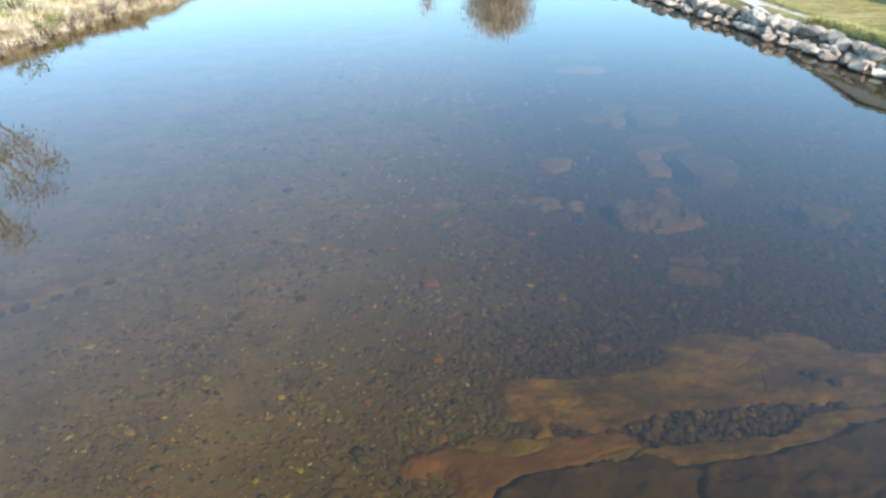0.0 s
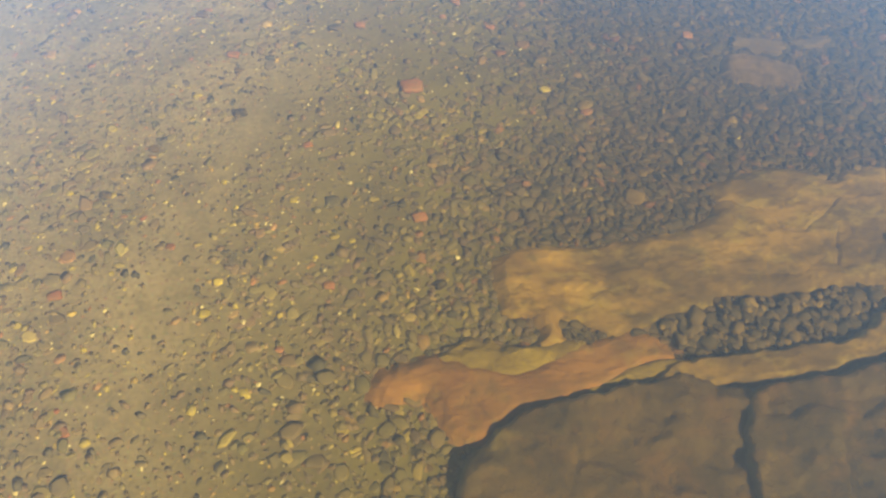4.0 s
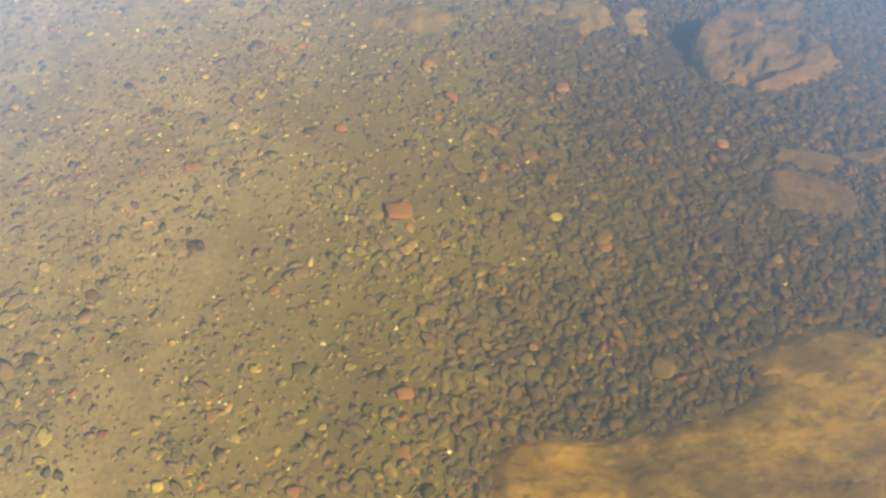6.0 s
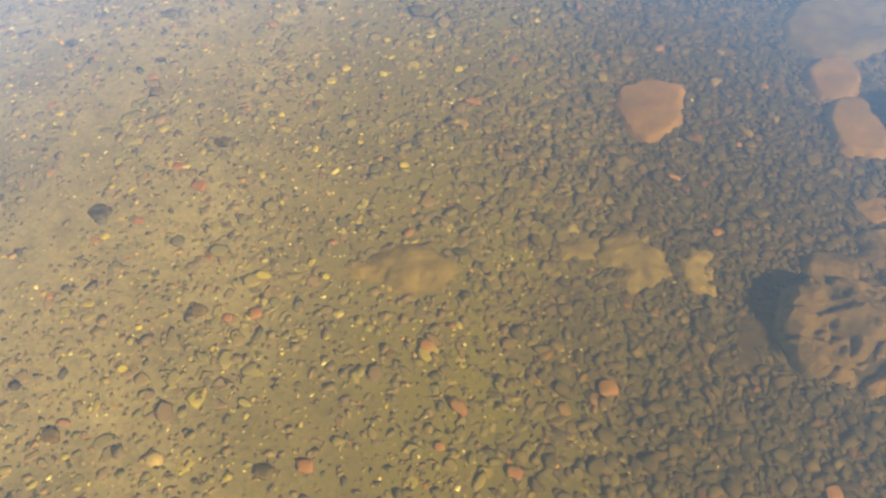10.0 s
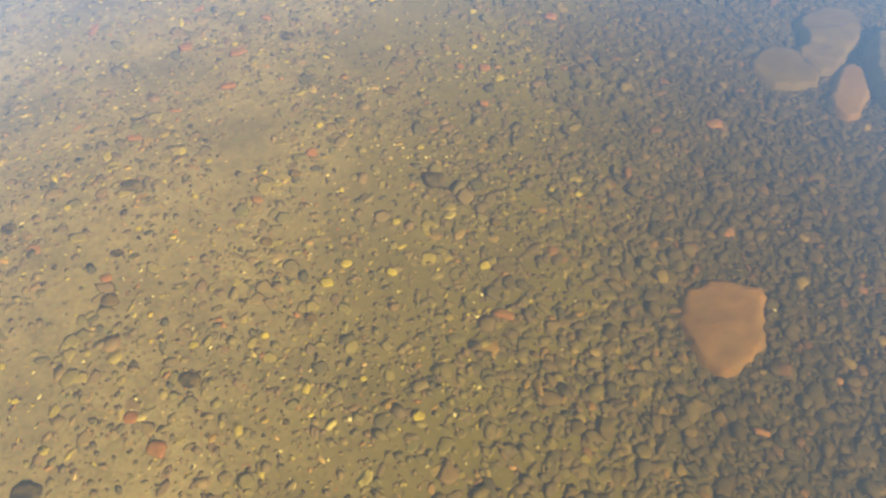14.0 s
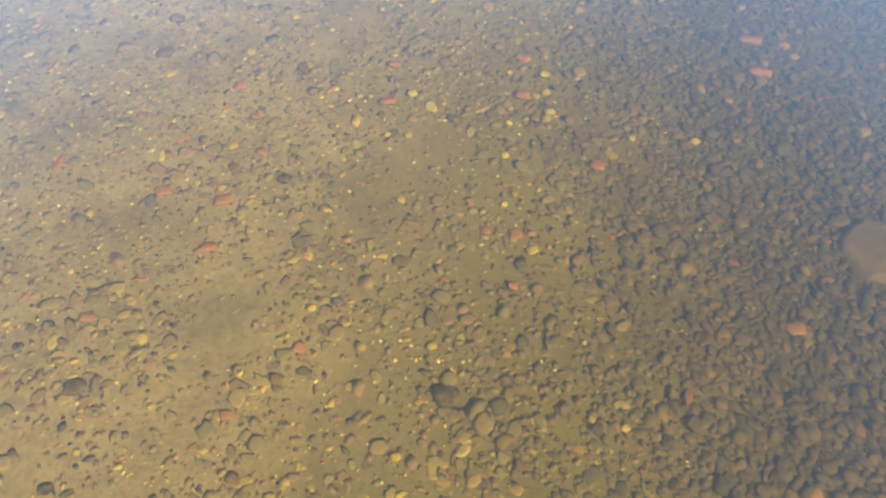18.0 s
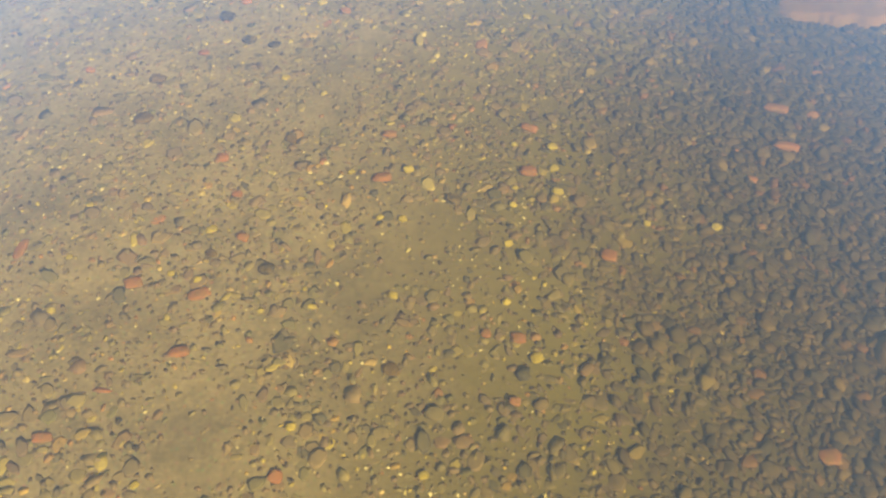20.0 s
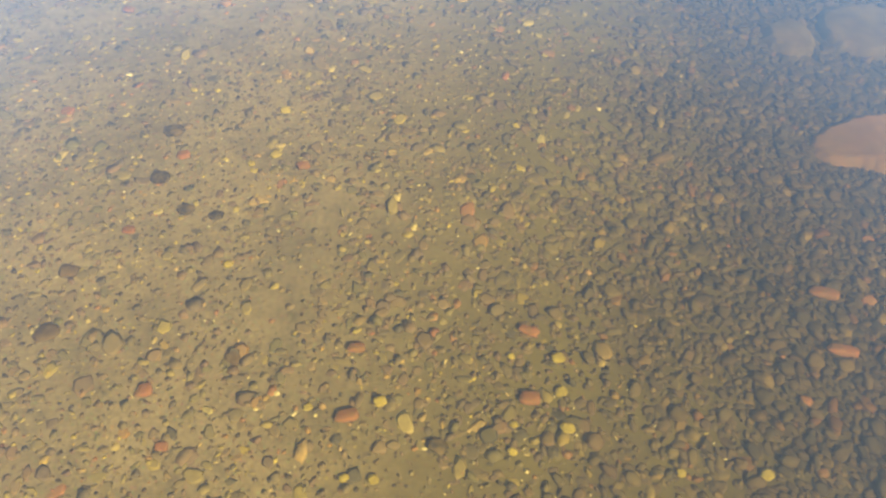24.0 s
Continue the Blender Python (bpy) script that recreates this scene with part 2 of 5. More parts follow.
def gravel_material(name, stops, by_island, coat, silted_stops=None):
    m = Nodes(name)
    at = m.n("ShaderNodeSeparateXYZ")
    m.link(m.where(), at.inputs[0])
    out = m.math('SUBTRACT', at.outputs["X"], silt_line(m, at.outputs["Y"]))
    if by_island:
        pick = m.n("ShaderNodeNewGeometry").outputs["Random Per Island"]
    else:
        pick = m.n("ShaderNodeObjectInfo").outputs["Random"]
    c = m.ramp(pick, stops)
    if silted_stops:
        share = m.math('DIVIDE', m.math('SUBTRACT', m.math('ADD', 1.75, m.math('MULTIPLY', m.math('SUBTRACT', m.noise(0.9, 4.0), 0.5), 2.2)), out), 2.5, True)
        c = m.mix(share, c, m.ramp(pick, silted_stops))
    c = m.mix(0.75, c, m.ramp(m.noise(38.0, 5.0, 0.7), [(0.3, (0.5, 0.49, 0.46)), (0.68, (1, 1, 1))]), 'MULTIPLY')
    # a skin of settled silt on the tops
    nz = m.n("ShaderNodeSeparateXYZ")
    m.link(m.n("ShaderNodeNewGeometry").outputs["Normal"], nz.inputs[0])
    dust = m.math('MULTIPLY', m.math('MULTIPLY', m.math('SUBTRACT', m.math('MULTIPLY', nz.outputs[2], m.noise(6.0)), 0.30), 2.6, True), coat)
    # weaker towards the right, so the bed darkens steadily that way
    thin = m.math('SUBTRACT', 1.18, m.math('MULTIPLY', out, 0.30))
    dust = m.math('MULTIPLY', dust, m.math('MAXIMUM', m.math('MINIMUM', thin, 1.55), 0.12))
    silt = m.ramp(m.noise(1.1, 3.0), [(0.35, (0.236, 0.211, 0.182)), (0.65, (0.249, 0.230, 0.176))])
    c = m.mix(dust, c, m.mix(algae(m, out), silt, (0.214, 0.197, 0.053)))
    return m.surface(c, 0.75, m.bump(m.noise(70.0, 4.0, 0.7), 0.6, 0.006))


SHADES = [(0.0, (0.039, 0.031, 0.018)), (0.2, (0.066, 0.049, 0.025)), (0.34, (0.090, 0.059, 0.034)), (0.5, (0.080, 0.063, 0.031)), (0.66, (0.107, 0.073, 0.039)), (0.8, (0.105, 0.082, 0.036)),
          (0.92, (0.144, 0.096, 0.045)), (0.955, (0.183, 0.085, 0.047)), (0.985, (0.171, 0.122, 0.047)), (1.0, (0.232, 0.171, 0.074))]
MIXED = [(0.0, (0.105, 0.108, 0.112)), (0.05, (0.155, 0.148, 0.142)), (0.13, (0.235, 0.198, 0.198)), (0.25, (0.300, 0.215, 0.210)), (0.37, (0.230, 0.238, 0.140)), (0.47, (0.375, 0.290, 0.235)), (0.57, (0.250, 0.245, 0.158)),
         (0.67, (0.335, 0.230, 0.200)), (0.77, (0.320, 0.300, 0.175)), (0.88, (0.41, 0.365, 0.20)), (0.935, (0.60, 0.54, 0.14)), (0.965, (0.46, 0.205, 0.150)), (1.0, (0.74, 0.71, 0.38))]
GRAVEL = gravel_material("gravel", SHADES, True, 0.42, MIXED)
SILTY = gravel_material("silty_gravel", SHADES, True, 0.42, MIXED)
FLECKS = gravel_material("grit", [(0.0, (0.08, 0.068, 0.062)), (0.25, (0.15, 0.122, 0.10)), (0.5, (0.26, 0.20, 0.145)), (0.76, (0.36, 0.30, 0.17)), (0.85, (0.76, 0.68, 0.18)), (0.89, (0.48, 0.20, 0.13)), (0.95, (0.90, 0.86, 0.58)), (1.0, (0.95, 0.93, 0.80))], True, 0.12)
COBBLE = gravel_material("cobble", [(0.0, (0.062, 0.050, 0.030)), (0.5, (0.112, 0.085, 0.046)), (0.93, (0.170, 0.125, 0.060)), (1.0, (0.34, 0.25, 0.08))], False, 0.40)
RED = rocky("red_stone", (0.42, 0.190, 0.118), (0.56, 0.262, 0.170), (0.33, 0.21, 0.13), 22, 0.004, 0.0, 0.60)
YELLOW = rocky("yellow_stone", (0.54, 0.485, 0.09), (0.76, 0.69, 0.17), (0.46, 0.40, 0.14), 22, 0.004, 0.0, 0.25)
TAN = rocky("tan_stone", (0.15, 0.108, 0.050), (0.23, 0.166, 0.076), (0.14, 0.10, 0.048), 22, 0.004, 0.0, 0.55)
DARK = rocky("dark_stone", (0.045, 0.04, 0.035), (0.085, 0.075, 0.055), (0.11, 0.085, 0.05), 22, 0.004, 0.0, 0.75)
GREEN = rocky("green_stone", (0.20, 0.22, 0.07), (0.32, 0.34, 0.12), (0.2, 0.2, 0.1), 22, 0.004, 0.0, 0.75)
PLATE = rocky("sandy_plate", (0.33, 0.255, 0.110), (0.48, 0.375, 0.155), (0.22, 0.170, 0.08), 9.0, 0.020, 0.35, 0.3)
LEDGE_RED = rocky("red_sandstone", (0.345, 0.180, 0.052), (0.500, 0.275, 0.080), (0.280, 0.190, 0.054), 6.0, 0.014, 0.45)
LEDGE_DARK = rocky("silted_rock", (0.070, 0.050, 0.016), (0.145, 0.098, 0.029), (0.230, 0.128, 0.036), 5.5, 0.02, 0.35, 0.25)
SMOOTH_RED = rocky("smooth_red_slab", (0.27, 0.155, 0.076), (0.39, 0.225, 0.108), (0.24, 0.155, 0.076), 7.0, 0.010, 0.0, 0.35)
LEDGE_GREY = rocky("grey_slab", (0.098, 0.077, 0.048), (0.160, 0.124, 0.075), (0.18, 0.115, 0.066), 4.0, 0.012, 0.0, 0.4)
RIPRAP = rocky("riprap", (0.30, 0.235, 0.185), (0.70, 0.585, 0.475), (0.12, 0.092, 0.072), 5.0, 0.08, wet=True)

def shelf_rock(name):
    """The ledge's top: ochre where the stone is freshly worn, olive-brown and grey-brown where a film has settled."""
    m = Nodes(name)
    at = m.n("ShaderNodeSeparateXYZ")
    m.link(m.where(), at.inputs[0])
    long = m.n("ShaderNodeMapping")
    long.inputs["Scale"].default_value = (1.0, 1.9, 1.5)
    long.inputs["Rotation"].default_value = (0, 0, -0.14)
    m.link(m.where(), long.inputs[0])
    streak = m.noise(1.6, 7.0, 0.68, long.outputs[0])
    blot = m.noise(2.6, 6.0, 0.62)
    along = m.math('ADD', at.outputs["X"], m.math('MULTIPLY', m.math('SUBTRACT', blot, 0.5), 2.2))
    film = m.ramp(m.math('MULTIPLY', m.math('SUBTRACT', along, 0.95), 0.85, True), [(0.0, (0.0, 0.0, 0.0)), (0.45, (0.92, 0.92, 0.92)), (1.0, (0.70, 0.70, 0.70))])
    fresh = m.ramp(streak, [(0.40, (0.26, 0.168, 0.040)), (0.52, (0.40, 0.270, 0.058)), (0.62, (0.56, 0.395, 0.088))])
    dull = m.ramp(streak, [(0.40, (0.090, 0.066, 0.018)), (0.52, (0.160, 0.113, 0.031)), (0.62, (0.285, 0.195, 0.050))])
    c = m.mix(film, fresh, dull)
    c = m.mix(m.ramp(m.noise(3.4, 5.0, 0.7, long.outputs[0]), [(0.53, (0, 0, 0)), (0.62, (0.5, 0.5, 0.5))]), c, (0.40, 0.33, 0.060))
    c = m.mix(m.ramp(m.noise(4.6, 6.0, 0.72, long.outputs[0]), [(0.53, (0, 0, 0)), (0.62, (0.55, 0.55, 0.55))]), c, (0.085, 0.066, 0.030))
    fine = m.noise(55.0, 4.0, 0.65)
    c = m.mix(0.6, c, m.ramp(fine, [(0.25, (0.62, 0.62, 0.62)), (0.75, (1, 1, 1))]), 'MULTIPLY')
    return m.surface(c, 0.85, m.bump(m.math('ADD', m.noise(17.0, 6.0, 0.7, long.outputs[0]), fine), 0.7, 0.012))


SHELF = shelf_rock("worn_sandstone")
HUMP = rocky("layered_sandstone", (0.23, 0.160, 0.086), (0.45, 0.305, 0.155), (0.135, 0.100, 0.056), 8.0, 0.05, 0.3)
FOOT = rocky("silted_foot", (0.100, 0.072, 0.036), (0.190, 0.132, 0.064), (0.080, 0.060, 0.030), 9.0, 0.03, 0.3)
OCHRE = rocky("ochre_rock", (0.32, 0.185, 0.075), (0.52, 0.315, 0.125), (0.22, 0.145, 0.070), 8.0, 0.04, 0.4)
ALGAE = rocky("algae_rock", (0.360, 0.270, 0.046), (0.560, 0.450, 0.070), (0.220, 0.165, 0.040), 11.0, 0.03, 0.20)
FADED = rocky("faded_slab", (0.135, 0.100, 0.058), (0.215, 0.156, 0.092), (0.175, 0.112, 0.066), 6.0, 0.012, 0.0, 0.3)
CONCRETE = plain("pale_concrete", (0.25, 0.235, 0.21), (0.34, 0.32, 0.29), 3.0)
BARK = plain("bark", (0.09, 0.065, 0.045), (0.2, 0.155, 0.11), 14.0)



def blades(name, dark, light):
    m = Nodes(name)
    c = m.ramp(m.n("ShaderNodeNewGeometry").outputs["Random Per Island"], [(0.0, dark), (1.0, light)])
    return m.surface(c, 0.9, spec=0.1)


STRAW = blades("dry_grass", (0.30, 0.235, 0.165), (0.60, 0.49, 0.36))
GRASS = blades("green_grass", (0.17, 0.165, 0.06), (0.38, 0.34, 0.15))
VERGE = blades("verge_grass", (0.10, 0.105, 0.04), (0.26, 0.235, 0.10))
LUSH = blades("lush_grass", (0.22, 0.225, 0.085), (0.46, 0.45, 0.22))
SHRUB = blades("shrub_leaf", (0.05, 0.075, 0.03), (0.16, 0.17, 0.07))
BRUSH = blades("dry_brush", (0.10, 0.080, 0.065), (0.24, 0.19, 0.15))
TWIG = blades("twigs", (0.24, 0.20, 0.175), (0.43, 0.355, 0.31))
LEAF = blades("autumn_leaf", (0.085, 0.080, 0.080), (0.17, 0.155, 0.15))
BEIGE = blades("bleached_grass", (0.30, 0.24, 0.17), (0.58, 0.50, 0.38))
ROOF = plain("brown_roof", (0.38, 0.29, 0.23), (0.48, 0.38, 0.31), 5.0)
BOARDS = plain("brown_boards", (0.60, 0.44, 0.345), (0.70, 0.535, 0.43), 7.0)


# ---- helpers ----
def mesh_from(name, verts, faces, material, smooth=False):
    me = bpy.data.meshes.new(name)
    me.from_pydata(verts, [], faces)
    me.materials.append(material)
    if smooth:
        me.polygons.foreach_set("use_smooth", [True] * len(me.polygons))
    me.update()
    return me


def thing(name, label, category, group="", kind="", at=(0, 0, 0)):
    ob = new(name)
    ob.location = at
    ob.empty_display_size = 0.1
    return tagged(ob, label, category, group, kind)


def part(name, me, parent, label="", at=(0, 0, 0)):
    ob = new(name, me)
    ob.parent = parent
    ob.location = at
    return tagged(ob, label) if label else ob


def wob(x, y, z=0.0, scale=1.0):
    """Smooth noise of about -1 to 1."""
    return noise.noise(Vector((x * scale, y * scale, z)))


def right_shore(y):
    return 10.62 - 0.125 * (min(max(y, -2.0), 60.0) - 7.5) - 0.05 * math.sin(y * 1.7) - 0.05 * math.sin(y * 3.9 + 1)


def left_shore(y):
    return -7.9 - 0.28 * max(0.0, 19.0 - max(y, -2.0)) + 0.15 * math.sin(y * 1.1 + 0.5) + 0.10 * math.sin(y * 2.9)


def step(a, b, v):
    v = np.clip((v - a) / (b - a), 0, 1)
    return v * v * (3 - 2 * v)


def land(x, y):
    """Height of the one sheet of ground, for arrays."""
    yr = np.maximum(y, -2.0)
    dr = x - (10.62 - 0.125 * (np.minimum(yr, 60) - 7.5)) + 0.05 * np.sin(y * 1.7) + 0.05 * np.sin(y * 3.9 + 1)
    dl = (-7.9 - 0.28 * np.maximum(0.0, 19.0 - yr)) - x + 0.15 * np.sin(y * 1.1 + 0.5) + 0.10 * np.sin(y * 2.9)
    df = np.maximum(y - 58.0, -40.0 - y) + 1.5 * np.sin(x * 0.2)
    bed = -0.10 * step(12, 26, y) + 0.014 * np.sin(x * 2.1 + 1.3 * np.sin(y * 0.9)) + 0.012 * np.sin(y * 2.7 + 0.8 * np.sin(x * 1.7))
    rise_r = WATER + np.where(dr < 0, dr * 0.30, np.minimum(dr * 0.56, 0.53) + np.maximum(dr - 1.0, 0) * 0.012)
    rise_l = WATER + np.where(dl < 0, dl * 0.22, np.minimum(dl * 0.42, 0.46) + np.maximum(dl - 1.1, 0) * 0.03)
    rise_f = WATER + np.where(df < 0, df * 0.2, np.minimum(df * 0.3, 0.5) + np.maximum(df - 2, 0) * 0.01)
    z = np.maximum(np.maximum(bed, rise_r), np.maximum(rise_l, rise_f))
    z = np.minimum(z, 5.0)
    return z


def land_at(x, y):
    return float(land(np.array([x * 1.0]), np.array([y * 1.0]))[0])


# ---- ground, water ----
def spread(a, b, fine, far, count):
    mid = np.arange(a, b + 1e-6, fine)
    out = np.geomspace(fine * 2, far, count)
    return np.concatenate([a - out[::-1], mid, b + out])


gx = spread(-13.5, 17.0, 0.11, 480, 34)
gy = spread(-5.0, 22.0, 0.11, 480, 34)
GX, GY = np.meshgrid(gx, gy)
GZ = land(GX, GY)
gv = np.stack([GX, GY, GZ], -1).reshape(-1, 3)
nx, ny = len(gx), len(gy)
ii = (np.arange(ny - 1)[:, None] * nx + np.arange(nx - 1)[None, :]).reshape(-1)
gf = np.stack([ii, ii + 1, ii + 1 + nx, ii + nx], -1)
ground = new("ground", mesh_from("ground", gv.tolist(), gf.tolist(), GROUND, True))
tagged(ground, "silty brown riverbed rising to grassy banks", "riverbed", kind="structure")

wv = [(-16, -46, WATER), (18, -46, WATER), (18, 64, WATER), (-16, 64, WATER)]
water = new("water", mesh_from("water", wv, [(0, 1, 2, 3)], WATER_MAT))
water.visible_shadow = False
tagged(water, "clear shallow brownish river water, still and mirror-like", "water", kind="structure")


# ---- gravel on the bed ----
def silted(x, y):
    """0 where the gravel lies bare, 1 where silt covers it."""
    edge = 0.52 + 0.120 * y + 0.11 * np.minimum(y, 0) + 0.30 * np.sin(y * 1.15 + 0.6) + 0.16 * np.sin(y * 2.9 + x * 2.0)
    return step(-1.9, 1.5, edge - x)


# tongues of clean silt: from x, y to x, y, half width
TONGUES = ((-1.97, -2.84, -1.65, -0.99, 0.16), (-1.65, -0.99, -0.83, 0.61, 0.13), (-1.41, 4.30, -0.90, 6.19, 0.16),
           (-0.32, 6.39, 0.33, 7.19, 0.11), (-0.59, 8.36, -0.29, 9.34, 0.15), (-2.53, 2.02, -2.09, 4.49, 0.2))


def tongue(x, y):
    """1 on a tongue of clean silt, 0 away from it."""
    best = np.zeros_like(x)
    for ax, ay, bx, by, w in TONGUES:
        t = np.clip(((x - ax) * (bx - ax) + (y - ay) * (by - ay)) / ((bx - ax) ** 2 + (by - ay) ** 2), 0, 1)
        d = np.hypot(x - ax - t * (bx - ax), y - ay - t * (by - ay)) + 0.04 * np.sin(y * 7 + x * 3)
        best = np.maximum(best, 1 - step(w * 0.6, w * 1.7, d))
    return best


def stone_cloud(name, x, y, z, size, rng, material, n=7, rings=(0.68, 1.0, 0.92), heights=(0.93, 0.30, -0.9), smooth=True, squash=1.0):
    """Many small domed stones as one mesh, each with its own outline, flattened and turned."""
    k, g = len(x), len(rings)
    ang = np.linspace(0, 2 * np.pi, n, endpoint=False)[None, None, :] + rng.normal(0, 0.17, (k, g, n)) + rng.uniform(0, 6.28, (k, 1, 1))
    rad = np.array(rings)[None, :, None] * (1 + rng.normal(0, 0.15, (k, 1, n))) * (1 + rng.normal(0, 0.06, (k, g, n)))
    high = np.array(heights)[None, :, None] + rng.normal(0, 0.13, (k, g, n))
    px, py = rad * np.cos(ang), rad * np.sin(ang)
    turn = rng.uniform(0, 6.28, k)[:, None]
    asp = rng.uniform(0.42, 0.95, k)[:, None]
    flat = (rng.uniform(0.22, 0.40, k) * squash)[:, None]
    lean = np.clip(rng.normal(0, 0.16, (k, 2)), -0.3, 0.3)
    ax = np.concatenate([rng.normal(0, 0.2, (k, 1)), px.reshape(k, -1)], 1)
    ay = np.concatenate([rng.normal(0, 0.2, (k, 1)), py.reshape(k, -1)], 1) * asp
    lean = lean * (0.4 + 0.6 * np.broadcast_to(squash, (k,)))[:, None]
    az = np.concatenate([np.ones((k, 1)), high.reshape(k, -1)], 1) * flat + ax * lean[:, :1] + ay * lean[:, 1:]
    s = size[:, None] * 0.5
    vx = x[:, None] + s * (ax * np.cos(turn) - ay * np.sin(turn))
    vy = y[:, None] + s * (ax * np.sin(turn) + ay * np.cos(turn))
    vz = z[:, None] + s * az
    v = np.stack([vx, vy, vz], -1).reshape(-1, 3)
    tri = [(0, 1 + i, 1 + (i + 1) % n) for i in range(n)]
    quad = [(1 + r * n + i, 1 + (r + 1) * n + i, 1 + (r + 1) * n + (i + 1) % n, 1 + r * n + (i + 1) % n) for r in range(g - 1) for i in range(n)]
    per = 1 + g * n
    base = (np.arange(k) * per)[:, None, None]
    t3 = (np.array(tri)[None] + base).reshape(-1)
    q4 = (np.array(quad)[None] + base).reshape(-1)
    me = bpy.data.meshes.new(name)
    me.vertices.add(len(v))
    me.vertices.foreach_set("co", v.reshape(-1))
    loops = np.concatenate([t3, q4])
    me.loops.add(len(loops))
    me.loops.foreach_set("vertex_index", loops)
    nt, nq = len(t3) // 3, len(q4) // 4
    me.polygons.add(nt + nq)
    me.polygons.foreach_set("loop_start", np.concatenate([np.arange(nt) * 3, nt * 3 + np.arange(nq) * 4]))
    me.polygons.foreach_set("use_smooth", np.full(nt + nq, smooth))
    me.materials.append(material)
    me.update(calc_edges=True)
    me.validate()
    return me


def scatter(x0, x1, y0, y1, gap, rng):
    """Places on a shaken grid."""
    xs, ys = np.meshgrid(np.arange(x0, x1, gap), np.arange(y0, y1, gap * 0.87))
    xs = xs + (np.arange(xs.shape[0]) % 2)[:, None] * gap * 0.5
    x, y = xs.reshape(-1), ys.reshape(-1)
    return x + rng.normal(0, gap * 0.24, len(x)), y + rng.normal(0, gap * 0.24, len(y))


def patchy(x, y):
    """Broad unevenness of the silt cover, about -1 to 1."""
    return (np.sin(x * 1.9 + 1.7 * np.sin(y * 0.8 + 1)) * np.sin(y * 1.3 + 1.2 * np.sin(x * 1.1)) * 0.6
            + np.sin(x * 4.3 + y * 1.6 + 2 * np.sin(y * 1.9)) * 0.4)


OUTLINES = []       # rocks that no gravel lies on, but for their rims


def bare(x, y):
    """True away from the rocks."""
    free = np.ones(len(x), bool)
    for line in OUTLINES:
        px, py = [p[0] for p in line], [p[1] for p in line]
        near = np.where((x > min(px)) & (x < max(px)) & (y > min(py)) & (y < max(py)))[0]
        if len(near):
            free[near] &= inside(line, x[near], y[near]) < 0.035
    return free


def gravel(name, x0, x1, y0, y1, gap, seed, size):
    rng = np.random.default_rng(seed)
    x, y = scatter(x0, x1, y0, y1, gap, rng)
    s = silted(x, y)
    cover = np.clip(s * 0.72 + 0.40 * patchy(x, y) * s, 0, 1)
    size = size * np.clip(np.exp(rng.normal(0, 0.30, len(x))), 0.5, 1.75) * (1 + 0.20 * s)
    clean = tongue(x, y)
    near = step(0.0, 1.2, np.minimum(np.minimum(x - x0, x1 - x), np.minimum(y - y0, y1 - y)))
    keep = (rng.random(len(x)) > 0.74 * cover + 0.5 * clean) & (rng.random(len(x)) < 0.15 + near) & bare(x, y)
    cover = np.maximum(cover, clean * 1.2)
    z = land(x, y) + size * (0.02 - 0.20 * cover + rng.normal(0, 0.07, len(x)) + 0.22 * (rng.random(len(x)) < 0.12) * cover)
    left = s > 0.5
    shape = dict(n=5, rings=(0.80, 1.0), heights=(0.9, -0.6)) if gap > 0.07 else {}
    for pick, mat, words, nm in ((keep & ~left, GRAVEL, "dark grey-brown river gravel on the bed", name),
                                 (keep & left, SILTY, "olive and ochre pebbles half sunk in silt", "silty_" + name)):
        if pick.any():
            ob = new(nm, stone_cloud(nm, x[pick], y[pick], z[pick], size[pick], rng, mat, smooth=True, squash=1 - 0.76 * np.clip(s[pick], 0, 1), **shape))
            tagged(ob, words, "gravel", kind="stuff")


def grit(name, x0, x1, y0, y1, gap, seed, size, thin, material, words):
    """Small chips between the stones; thin: share left out where silt lies (above 0) or where gravel lies bare (below 0)."""
    rng = np.random.default_rng(seed)
    x, y = scatter(x0, x1, y0, y1, gap, rng)
    s = silted(x, y)
    drop = s * thin if thin > 0 else (1 - s) * -thin
    keep = rng.random(len(x)) > np.clip(drop + 0.25 * patchy(y, x) + 0.55 * tongue(x, y), 0, 1)
    keep &= bare(x, y)
    x, y = x[keep], y[keep]
    size = size * np.exp(rng.normal(0, 0.35, len(x)))
    z = land(x, y) + size * rng.uniform(-0.12, 0.16, len(x))
    ob = new(name, stone_cloud(name, x, y, z, size, rng, material, 5, (0.95, 0.95), (0.55, -0.6), True, 0.5 if thin < 0 else 0.8))
    tagged(ob, words, "gravel", kind="stuff")


